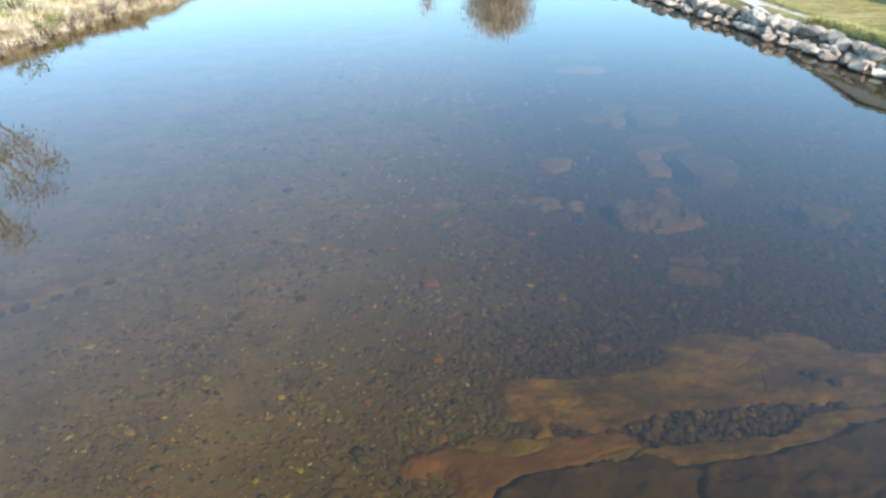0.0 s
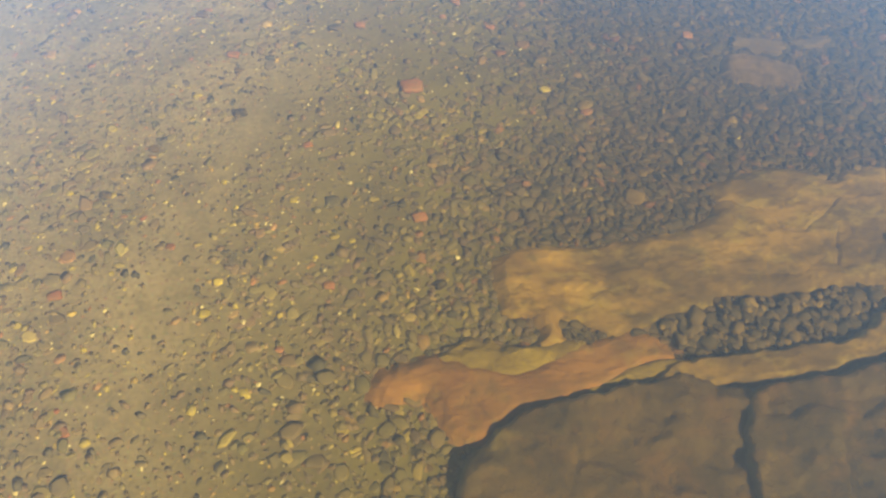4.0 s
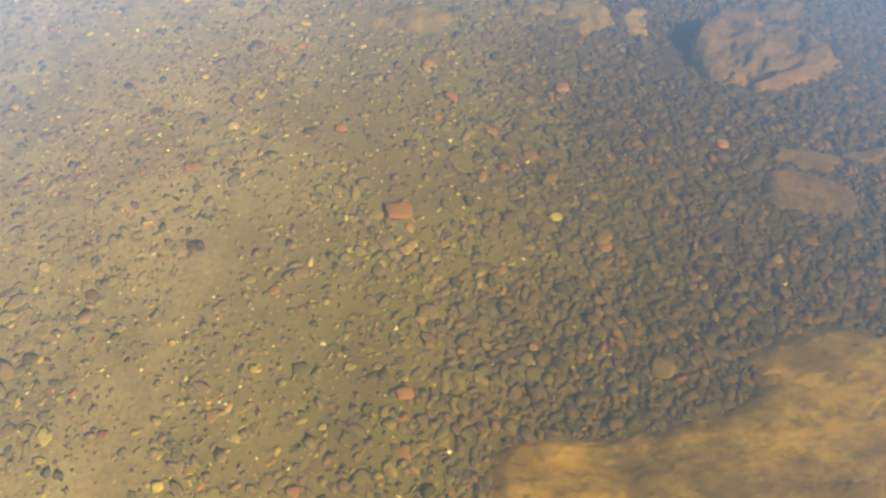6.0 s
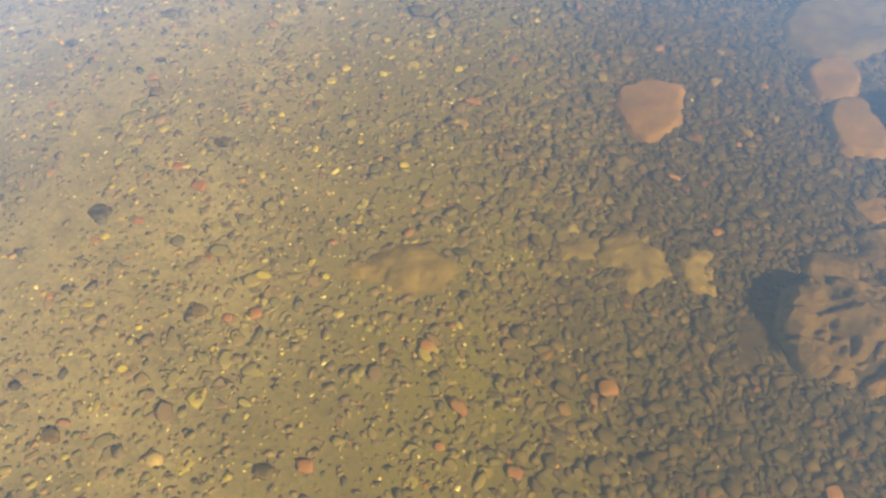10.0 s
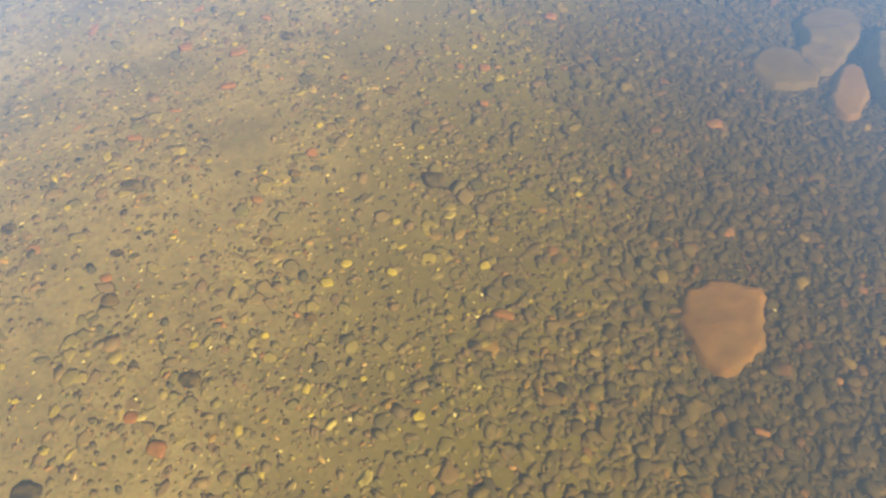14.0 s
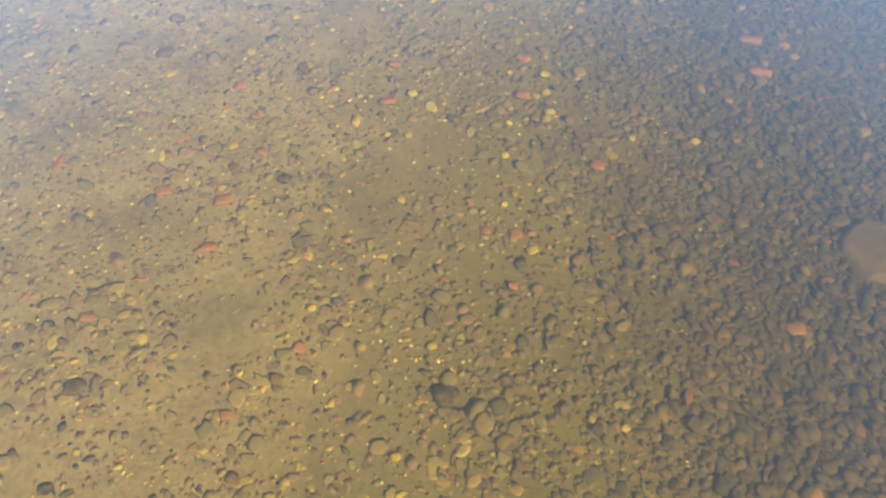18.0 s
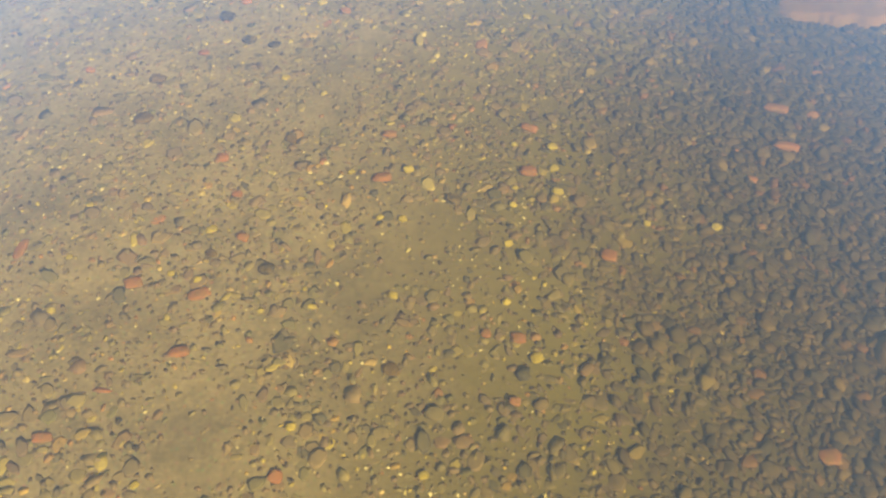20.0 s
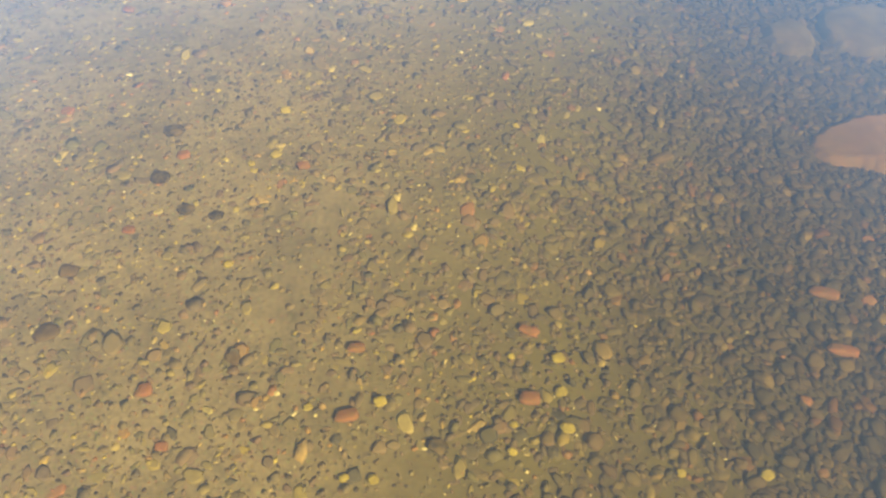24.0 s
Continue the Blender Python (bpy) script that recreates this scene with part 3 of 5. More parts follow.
# ---- flat rocks ----
def slab_mesh(name, rx, ry, top, material, seed, ragged=0.2, relief=0.03, steps=0, segs=56, rings=12, square=1.0):
    """An uneven plate of rock: ragged outline, rounded edge, relief or worn layers on top; sunk below 0."""
    verts, faces = [(0, 0, top)], []
    ring_r = [(i + 1) / rings for i in range(rings)] + [1.035, 1.02]
    for r_i, r in enumerate(ring_r):
        for k in range(segs):
            a = 2 * math.pi * k / segs
            ca, sa = math.cos(a), math.sin(a)
            edge = 1 + ragged * (wob(ca * 1.3, sa * 1.3, seed) * 1.5 + 0.7 * wob(ca * 3.4, sa * 3.4, seed + 5) + 0.35 * wob(ca * 9, sa * 9, seed + 9))
            bx, by = math.copysign(abs(ca) ** square, ca), math.copysign(abs(sa) ** square, sa)
            x, y = rx * r * edge * bx, ry * r * edge * by
            h = top + relief * (wob(x * 2.1, y * 2.6, seed + 2) + 0.5 * wob(x * 6, y * 7, seed + 3))
            h += relief * (0.55 * wob(x * 1.6, y * 11, seed + 6) + 0.3 * wob(x * 15, y * 19, seed + 7))
            if steps:
                q = (wob(x * 1.5, y * 3.2, seed + 4) * 0.5 + 0.5 - 0.25 * r * r) * steps
                f = q - math.floor(q)
                h = top * (0.45 + 0.55 * (math.floor(q) + min(1, f * 4)) / steps) + relief * 0.6 * wob(x * 8, y * 8, seed)
            if r_i == rings - 1:
                h = h - 0.10 * top
            if r_i == rings:
                h = h * 0.55
            if r_i == rings + 1:
                h = -0.16
            verts.append((x, y, h))
    for k in range(segs):
        faces.append((0, 1 + k, 1 + (k + 1) % segs))
    for r_i in range(len(ring_r) - 1):
        a = 1 + r_i * segs
        for k in range(segs):
            k2 = (k + 1) % segs
            faces.append((a + k, a + segs + k, a + segs + k2, a + k2))
    return mesh_from(name, verts, faces, material, True)


ROCKS = []          # footprints of the flat rocks: x, y, mean radius


def slab(x, y, rx, ry, turn, top, material, seed, label, **kw):
    ROCKS.append((x, y, max(rx, ry) * 1.15))
    ob = new("flat_rock", slab_mesh("flat_rock", rx, ry, top, material, seed, **kw))
    ob.matrix_world = pose(x, y, land_at(x, y), 0, 0, turn)
    return tagged(ob, label, "rock", "flat rocks on the riverbed")


def value_noise(x, y, seed):
    """Smooth lattice noise for arrays, about -1 to 1."""
    out, amp = np.zeros_like(x), 1.0
    for octave in range(3):
        xi, yi = np.floor(x).astype(np.int64), np.floor(y).astype(np.int64)
        fx, fy = x - xi, y - yi
        fx, fy = fx * fx * (3 - 2 * fx), fy * fy * (3 - 2 * fy)

        def corner(a, b):
            h = np.sin((xi + a) * 127.1 + (yi + b) * 311.7 + seed * 74.7 + octave * 19.3) * 43758.5453
            return (h - np.floor(h)) * 2 - 1
        out += amp * ((corner(0, 0) * (1 - fx) + corner(1, 0) * fx) * (1 - fy) + (corner(0, 1) * (1 - fx) + corner(1, 1) * fx) * fy)
        x, y, amp = x * 2.03 + 5.1, y * 2.03 + 1.7, amp * 0.5
    return out / 1.5


def inside(outline, x, y):
    """Distance to the edge of a closed outline, above 0 inside."""
    d, odd = np.full(x.shape, 9.0), np.zeros(x.shape, bool)
    for (ax, ay), (bx, by) in zip(outline, outline[1:] + outline[:1]):
        t = np.clip(((x - ax) * (bx - ax) + (y - ay) * (by - ay)) / ((bx - ax) ** 2 + (by - ay) ** 2), 0, 1)
        d = np.minimum(d, np.hypot(x - ax - t * (bx - ax), y - ay - t * (by - ay)))
        odd ^= ((ay > y) != (by > y)) & (x < (bx - ax) * (y - ay) / (by - ay + 1e-9) + ax)
    return np.where(odd, d, -d)


def crack_depth(lines, x, y, wide):
    d = np.full(x.shape, 9.0)
    for line in lines:
        for (ax, ay), (bx, by) in zip(line, line[1:]):
            t = np.clip(((x - ax) * (bx - ax) + (y - ay) * (by - ay)) / ((bx - ax) ** 2 + (by - ay) ** 2), 0, 1)
            d = np.minimum(d, np.hypot(x - ax - t * (bx - ax), y - ay - t * (by - ay)))
    return 1 - step(wide * 0.4, wide, d)


def rounded(outline, turns=1):
    """Cuts the corners off a closed outline."""
    for _ in range(turns):
        cut = []
        for (ax, ay), (bx, by) in zip(outline, outline[1:] + outline[:1]):
            cut += [(ax * 0.78 + bx * 0.22, ay * 0.78 + by * 0.22), (ax * 0.22 + bx * 0.78, ay * 0.22 + by * 0.78)]
        outline = cut
    return outline


def bedrock(parent, name, outline, top, material, seed, grain=0.016, ragged=0.05, relief=0.02, strata=0.0, soft=0.05, cracks=(), wide=0.02, turns=1, clear=True, sunk=0.10, grow=0.0):
    """A plate of bedrock: worn strata, cracks and a ragged, rounded edge that goes down below the gravel."""
    outline = rounded(outline, turns)
    if clear:
        OUTLINES.append(outline)
    px, py = [p[0] for p in outline], [p[1] for p in outline]
    out = 0.1 + grow + 0.5 * soft + 1.5 * ragged
    x, y = np.meshgrid(np.arange(min(px) - out, max(px) + out, grain), np.arange(min(py) - out, max(py) + out, grain))
    d = inside(outline, x, y) + grow + 0.01 + 0.4 * soft + ragged * value_noise(x * 3.1, y * 3.1, seed) + ragged * 0.5 * value_noise(x * 9, y * 9, seed + 1) + ragged * 0.15 * value_noise(x * 24, y * 24, seed + 8)
    h = (top(x, y) if callable(top) else np.full(x.shape, top)) + relief * value_noise(x * 1.7, y * 3.4, seed + 2) + relief * 0.35 * value_noise(x * 9, y * 12, seed + 3)
    if strata:
        q = (h + 0.35 * relief * value_noise(x * 2.3, y * 6.1, seed + 4)) / strata
        f = q - np.floor(q)
        h = (np.floor(q) + np.clip(f * 3.0, 0, 1)) * strata + relief * 0.15 * value_noise(x * 14, y * 17, seed + 5)
    if cracks:
        bend = 0.07 * value_noise(x * 3, y * 3, seed + 6)
        h = h - 0.013 * crack_depth(cracks, x + bend, y + bend, wide)
    z = -sunk + (h + sunk) * step(-0.015, soft, d)
    nx = x.shape[1]
    i = (np.arange(x.shape[0] - 1)[:, None] * nx + np.arange(nx - 1)[None, :]).reshape(-1)
    quads = np.stack([i, i + 1, i + 1 + nx, i + nx], -1)
    quads = quads[(d.reshape(-1)[quads] > -0.04).any(1)]
    used, back = np.unique(quads.reshape(-1), return_inverse=True)
    v = np.stack([x, y, z], -1).reshape(-1, 3)[used] - np.array(parent.location)
    return part(name, mesh_from(name, v.tolist(), back.reshape(-1, 4).tolist(), material, True), parent)


ledge = thing("rock_ledge", "tan and rust sandstone ledge lying under water", "rock", at=(2.2, -2.2, 0.0))
LEDGE_CRACKS = (((2.25, -1.53), (2.42, -1.51), (2.58, -1.60), (2.68, -1.67), (2.73, -1.72), (2.79, -1.77), (2.93, -1.80), (2.99, -1.74), (3.10, -1.69), (3.29, -1.52)),
                ((3.17, -1.82), (3.09, -2.06), (3.08, -2.15)), ((1.19, -2.24), (1.29, -2.22), (1.39, -2.27)), ((2.37, -2.17), (2.57, -2.17), (2.73, -2.19)), ((0.94, -1.73), (1.01, -1.88), (1.19, -1.91)))
bedrock(ledge, "shelf", [(0.46, -1.91), (0.68, -1.78), (0.94, -1.75), (1.14, -1.81), (1.42, -1.79), (1.81, -1.74), (2.10, -1.62), (2.26, -1.52), (2.33, -1.29), (2.49, -1.20), (2.70, -1.17),
        (2.99, -1.14), (3.14, -1.19), (3.33, -1.31), (3.49, -1.19), (3.79, -1.14), (4.16, -1.36), (4.11, -1.56), (4.73, -1.57), (5.57, -1.58), (5.36, -2.34), (3.98, -2.44), (3.38, -2.29), (3.15, -2.25),
        (2.66, -2.33), (2.19, -2.31), (2.05, -2.37), (1.98, -2.44), (1.84, -2.49), (1.67, -2.44), (1.55, -2.55), (1.21, -2.61), (1.14, -2.52), (0.95, -2.47), (0.93, -2.42), (0.98, -2.66), (0.70, -2.66), (0.78, -2.42), (0.55, -2.38), (0.52, -2.13)],
        lambda x, y: 0.052 - 0.020 * (y + 2.0), SHELF, 11, relief=0.024, strata=0.010, ragged=0.045, soft=0.20, sunk=0.05, grain=0.013, cracks=LEDGE_CRACKS, wide=0.010)
bedrock(ledge, "rust_shelf", [(-0.34, -2.78), (-0.16, -2.69), (0.13, -2.70), (0.51, -2.80), (0.89, -2.72), (1.13, -2.62), (1.33, -2.57), (1.54, -2.56), (1.60, -2.70), (1.66, -2.78), (1.42, -2.84), (1.22, -2.90),
        (1.03, -2.95), (0.81, -3.02), (0.55, -3.07), (0.37, -3.12), (0.26, -3.19), (0.10, -3.15), (0.05, -2.95), (-0.04, -2.87), (-0.20, -2.91), (-0.34, -2.91)],
        lambda x, y: 0.050 - 0.03 * (y + 2.8), LEDGE_RED, 17, relief=0.020, strata=0.008, ragged=0.05, soft=0.16, sunk=0.035, grain=0.013, grow=0.04)
bedrock(ledge, "algae_shelf", [(-0.10, -2.66), (0.10, -2.58), (0.36, -2.57), (0.65, -2.62), (0.85, -2.60), (1.14, -2.58), (1.02, -2.70), (0.89, -2.76), (0.51, -2.86), (0.13, -2.74)],
        0.046, ALGAE, 19, relief=0.030, strata=0.010, ragged=0.09, soft=0.16, sunk=0.03, grain=0.013, grow=0.03, clear=False)
bedrock(ledge, "algae_lip", [(0.96, -2.97), (1.23, -2.85), (1.50, -2.76), (1.76, -2.79), (1.92, -2.80), (1.90, -2.95), (1.72, -2.92), (1.52, -2.87), (1.25, -2.92), (1.02, -3.01)],
        0.066, ALGAE, 20, relief=0.014, strata=0.006, ragged=0.03, soft=0.07, sunk=0.035, grain=0.013)
bedrock(ledge, "low_shelf", [(1.60, -2.79), (2.34, -2.75), (2.96, -2.70), (3.42, -2.45), (3.97, -2.39), (5.18, -2.24), (5.18, -2.44), (3.98, -2.64), (2.89, -2.93), (2.20, -2.98), (1.74, -3.00), (1.48, -2.95)],
        lambda x, y: 0.075 - 0.03 * (y + 2.7), SHELF, 18, relief=0.020, strata=0.009, ragged=0.04, soft=0.06, grain=0.013)
block = thing("rock_block", "brown silted bedrock block with worn joints under water", "rock", at=(2.2, -3.6, 0.0))
BLOCK_CRACKS = (((0.79, -2.97), (0.82, -3.48), (0.71, -3.89)), ((3.22, -3.46), (3.69, -3.33), (4.35, -3.27)), ((2.56, -3.14), (3.04, -3.12)), ((2.56, -3.29), (2.46, -3.90), (2.66, -4.71)))
bedrock(block, "low_block", [(0.23, -3.37), (0.45, -3.20), (0.99, -3.05), (1.39, -2.99), (1.84, -3.00), (2.10, -3.08), (2.30, -3.30), (2.30, -3.79), (2.30, -5.02), (0.04, -5.03), (0.14, -3.79)],
        lambda x, y: 0.09 + 0.02 * (y + 3.4), LEDGE_DARK, 21, grain=0.022, relief=0.05, strata=0.03, ragged=0.05, cracks=BLOCK_CRACKS, wide=0.022, grow=0.05)
bedrock(block, "high_block", [(1.97, -3.23), (2.19, -3.05), (2.87, -2.97), (3.41, -2.80), (3.98, -2.67), (5.36, -2.49), (5.36, -5.00), (1.97, -5.02), (1.93, -3.69)],
        lambda x, y: 0.12 + 0.015 * (y + 3.4), LEDGE_DARK, 22, grain=0.022, relief=0.05, strata=0.035, ragged=0.05, cracks=BLOCK_CRACKS, wide=0.022, grow=0.05)

hump = thing("layered_rock", "tan layered rock with worn strata, casting a dark shadow", "rock", at=(3.2, 1.6, 0.0))
bedrock(hump, "foot", [(2.24, 1.30), (2.36, 1.14), (2.66, 1.08), (3.0, 1.08), (3.4, 1.12), (3.78, 1.28), (3.98, 1.54), (3.84, 1.80), (3.62, 1.94), (3.3, 1.98), (2.9, 1.90), (2.56, 1.84), (2.32, 1.62)],
        0.002, FOOT, 31, relief=0.030, strata=0.010, ragged=0.06, soft=0.14, sunk=0.05, clear=False)


def craggy(x, y):
    """Worn lumps with clefts and pits, highest at the cliff over its shadow."""
    h = 0.235 - 0.150 * np.maximum(0, x - 2.80) - 0.42 * np.clip(1.62 - y, 0, 0.42) - 0.15 * np.maximum(0, y - 1.72)
    lump = value_noise(x * 2.6 + 0.5, y * 4.6, 71)
    cleft = np.abs(value_noise(x * 2.2 + 1.3, y * 4.4 + 3.0, 72))
    pit = step(0.42, 0.62, value_noise(x * 5.2, y * 6.0, 73))
    return h + 0.060 * lump + 0.050 * value_noise(x * 7.5, y * 9.0, 74) - 0.075 * (1 - step(0.0, 0.13, cleft)) - 0.09 * pit


bedrock(hump, "mound", [(2.66, 1.34), (2.65, 1.48), (2.66, 1.58), (2.73, 1.70), (2.81, 1.84), (2.95, 1.91), (3.30, 1.90), (3.62, 1.84), (3.86, 1.68), (3.90, 1.52), (3.66, 1.30), (3.30, 1.14), (2.98, 1.14), (2.74, 1.22)],
        craggy, HUMP, 32, relief=0.040, strata=0.024, ragged=0.045, grain=0.012, soft=0.035)
bedrock(hump, "rust_side", [(3.02, 1.10), (3.42, 1.11), (3.78, 1.26), (4.03, 1.53), (3.88, 1.73), (3.69, 1.55), (3.48, 1.35), (3.17, 1.23)],
        lambda x, y: 0.078 + 0.02 * (x - 3.4), OCHRE, 33, relief=0.040, strata=0.016, ragged=0.07, soft=0.14, sunk=0.03)
bedrock(hump, "low_slab", [(2.98, 2.01), (3.08, 2.15), (3.33, 2.19), (3.45, 2.07), (3.33, 1.97), (3.13, 1.94)], 0.04, HUMP, 34, soft=0.12, relief=0.06, strata=0.02, sunk=0.05)
bedrock(hump, "low_slab", [(3.53, 2.04), (3.53, 2.35), (3.89, 2.41), (3.96, 2.19), (3.78, 1.99)], 0.045, HUMP, 35, soft=0.12, relief=0.06, strata=0.02, sunk=0.05)

def flat_rock(outline, top, material, seed, label, soft=0.12, relief=0.018, ragged=0.048, strata=0.0, silted_up=0.0, clear=True, grow=0.015):
    """A single flat rock of the bed, its rim sunk among the gravel; silted_up: how far it dips under on the side away from the sun."""
    cx, cy = sum(p[0] for p in outline) / len(outline), sum(p[1] for p in outline) / len(outline)
    ROCKS.append((cx, cy, max(math.hypot(p[0] - cx, p[1] - cy) for p in outline)))
    foot = bpy.data.objects.new("foot", None)
    foot.location = (cx, cy, 0.0)
    ob = bedrock(foot, "flat_rock", outline, lambda x, y: top + silted_up * np.minimum(0.03, 0.7 * (x - cx) - 0.5 * (y - cy)) - 0.06 * ((x - cx) ** 2 + (y - cy) ** 2),
                 material, seed, soft=soft, relief=relief, ragged=ragged, strata=strata, turns=1, clear=clear, sunk=0.06, grow=grow)
    ob.parent = None
    ob.location = (cx, cy, land_at(cx, cy))
    bpy.data.objects.remove(foot)
    return tagged(ob, label, "rock", "flat rocks on the riverbed")


PINK, BROAD = "smooth pinkish flat rock on dark gravel", "broad grey-brown flat rock on the riverbed"
BURIED, SMALL = "pale sandy rock plate almost buried in gravel", "small flat tan rock half buried in gravel"
flat_rock([(2.82, -0.08), (2.91, 0.18), (3.13, 0.23), (3.55, 0.01), (3.50, -0.21), (3.19, -0.20)], 0.060, HUMP, 41, "flat grey-tan rock slab among gravel", strata=0.02)
slab(3.26, 0.30, 0.20, 0.09, -18, 0.042, FADED, 42, SMALL, ragged=0.5)
slab(3.77, 0.31, 0.16, 0.06, 5, 0.042, FADED, 43, SMALL, ragged=0.5)
flat_rock([(-0.16, 2.22), (0.01, 2.38), (0.28, 2.39), (0.49, 2.26), (0.56, 2.12), (0.31, 2.06), (-0.00, 2.09)], 0.052, PLATE, 44, BURIED, 0.22, 0.050, 0.12, clear=False, grow=0.03)
flat_rock([(1.34, 2.33), (1.50, 2.48), (1.64, 2.35), (1.57, 2.23)], 0.050, PLATE, 45, BURIED, 0.22, 0.055, 0.13, clear=False)
flat_rock([(1.64, 2.32), (1.80, 2.43), (1.98, 2.36), (2.05, 2.11), (1.95, 1.95), (1.68, 1.98)], 0.068, PLATE, 46, BURIED, 0.20, 0.045, 0.10, clear=False, grow=0.04)
flat_rock([(2.14, 2.25), (2.31, 2.35), (2.41, 2.17), (2.37, 2.00), (2.18, 1.97)], 0.062, PLATE, 47, BURIED, 0.20, 0.050, 0.11, clear=False, grow=0.03)
flat_rock([(1.98, 3.68), (2.07, 3.94), (2.25, 4.06), (2.50, 4.05), (2.70, 3.93), (2.58, 3.66), (2.50, 3.50), (2.28, 3.30), (2.14, 3.28), (2.06, 3.42)], 0.070, SMOOTH_RED, 48, PINK, silted_up=0.09)
flat_rock([(3.78, 3.96), (3.91, 4.16), (4.18, 4.19), (4.23, 4.00), (4.08, 3.75), (3.83, 3.69)], 0.080, SMOOTH_RED, 49, PINK, silted_up=0.05, grow=0.06)
flat_rock([(3.72, 3.30), (3.76, 3.52), (3.95, 3.69), (4.17, 3.68), (4.17, 3.31), (4.02, 3.03), (3.75, 3.07)], 0.08, SMOOTH_RED, 50, PINK, silted_up=0.07)
flat_rock([(3.80, 4.30), (3.73, 4.56), (3.91, 4.91), (4.36, 5.11), (5.07, 5.01), (5.06, 4.51), (4.45, 4.25), (4.15, 4.15)], 0.06, FADED, 51, BROAD, relief=0.03, soft=0.16)
broad = thing("flat_topped_rock", "grey-brown submerged rock with a sharp shaded side", "rock", at=(4.6, 3.1, 0.0))
bedrock(broad, "slab", [(4.28, 2.61), (4.24, 2.94), (4.23, 3.35), (4.35, 3.60), (4.85, 3.65), (5.25, 3.09), (4.84, 2.59)], 0.24, LEDGE_GREY, 52, relief=0.02, ragged=0.03)
slab(3.76, 2.55, 0.14, 0.12, 0, 0.03, SMOOTH_RED, 53, SMALL)
flat_rock([(3.30, 6.22), (3.40, 6.36), (3.55, 6.43), (3.72, 6.38), (3.80, 6.18), (3.80, 6.01), (3.64, 5.92), (3.44, 5.90), (3.34, 6.02)], 0.075, FADED, 54, BROAD, soft=0.10, silted_up=0.07, grow=0.03)
flat_rock([(3.76, 6.32), (3.91, 6.55), (3.93, 6.72), (4.10, 6.85), (4.26, 6.90), (4.46, 6.87), (4.46, 6.72), (4.34, 6.50), (4.20, 6.32), (4.02, 6.13), (3.86, 6.14)], 0.075, FADED, 55, BROAD, soft=0.08, relief=0.03, strata=0.022, grow=0.04)
flat_rock([(4.06, 6.12), (4.18, 6.18), (4.25, 6.06), (4.19, 5.82), (4.07, 5.63), (3.92, 5.49), (3.83, 5.60), (3.82, 5.73), (3.95, 5.90)], 0.08, SMOOTH_RED, 56, PINK, soft=0.08, silted_up=0.05, grow=0.03)
wedge = thing("flat_topped_rock", "grey-brown submerged rock with a sharp shaded side", "rock", at=(4.7, 6.0, 0.0))
bedrock(wedge, "slab", [(4.48, 6.50), (4.36, 6.26), (4.27, 5.96), (4.27, 5.64), (4.60, 5.46), (5.20, 5.66), (5.32, 6.28), (4.92, 6.62)], 0.19, LEDGE_GREY, 57, relief=0.02, ragged=0.03)
flat_rock([(3.58, 9.99), (3.93, 10.24), (4.53, 10.31), (4.99, 10.24), (4.90, 9.79), (4.28, 9.68), (3.87, 9.74), (3.64, 9.82)], 0.085, SMOOTH_RED, 58, "broad pinkish-grey flat rock on the riverbed")
flat_rock([(3.60, 11.29), (3.70, 11.61), (4.01, 11.70), (4.11, 11.50), (4.06, 11.15), (3.81, 11.12)], 0.08, LEDGE_GREY, 59, BROAD)
flat_rock([(4.18, 11.55), (4.36, 11.86), (4.97, 11.93), (5.08, 11.43), (4.83, 11.11), (4.37, 11.16)], 0.09, LEDGE_GREY, 60, BROAD)
slab(5.67, 1.44, 0.35, 0.25, 8, 0.14, LEDGE_GREY, 61, "grey-brown submerged rock with a shaded side", relief=0.04)
bar = thing("rock_bar", "long silted rock bar lying under water", "rock", at=(-4.2, 0.0, 0.0))
bedrock(bar, "slab", [(-5.17, -0.19), (-4.75, 0.04), (-4.31, 0.23), (-3.80, 0.47), (-3.70, 0.32), (-4.20, 0.01), (-4.64, -0.28), (-5.17, -0.52)], 0.085, PLATE, 62, relief=0.05, strata=0.02, ragged=0.06, soft=0.07)


# ---- the gravel, laid round the rocks ----
gravel("gravel", -4.4, 5.6, -4.7, 12.8, 0.055, 3, 0.073)
grit("silt_pebbles", -4.4, 2.6, -3.8, 12.6, 0.084, 15, 0.052, -0.8, SILTY, "small olive and purplish pebbles sunk in silt")
grit("gravel_chips", -1.2, 5.2, -4.4, 12.4, 0.056, 4, 0.044, 0.95, GRAVEL, "small dark stone chips between the gravel")
grit("silt_grit", -3.7, 3.0, -3.6, 11.4, 0.055, 14, 0.024, -0.9, FLECKS, "fine ochre grit strewn over silt")
gravel("far_gravel", -7.0, -3.6, -5.0, 8.0, 0.085, 5, 0.088)
gravel("far_gravel", -10.5, -6.3, -5.0, 14.0, 0.14, 9, 0.12)
gravel("far_gravel", -7.0, -3.6, 7.2, 14.0, 0.12, 10, 0.11)
gravel("far_gravel", 4.8, 10.5, -7.0, 14.0, 0.13, 6, 0.12)
gravel("far_gravel", -5.5, 7.0, 11.9, 19.0, 0.15, 7, 0.13)
gravel("far_gravel", -7.0, 6.5, -8.5, -4.2, 0.15, 8, 0.12)


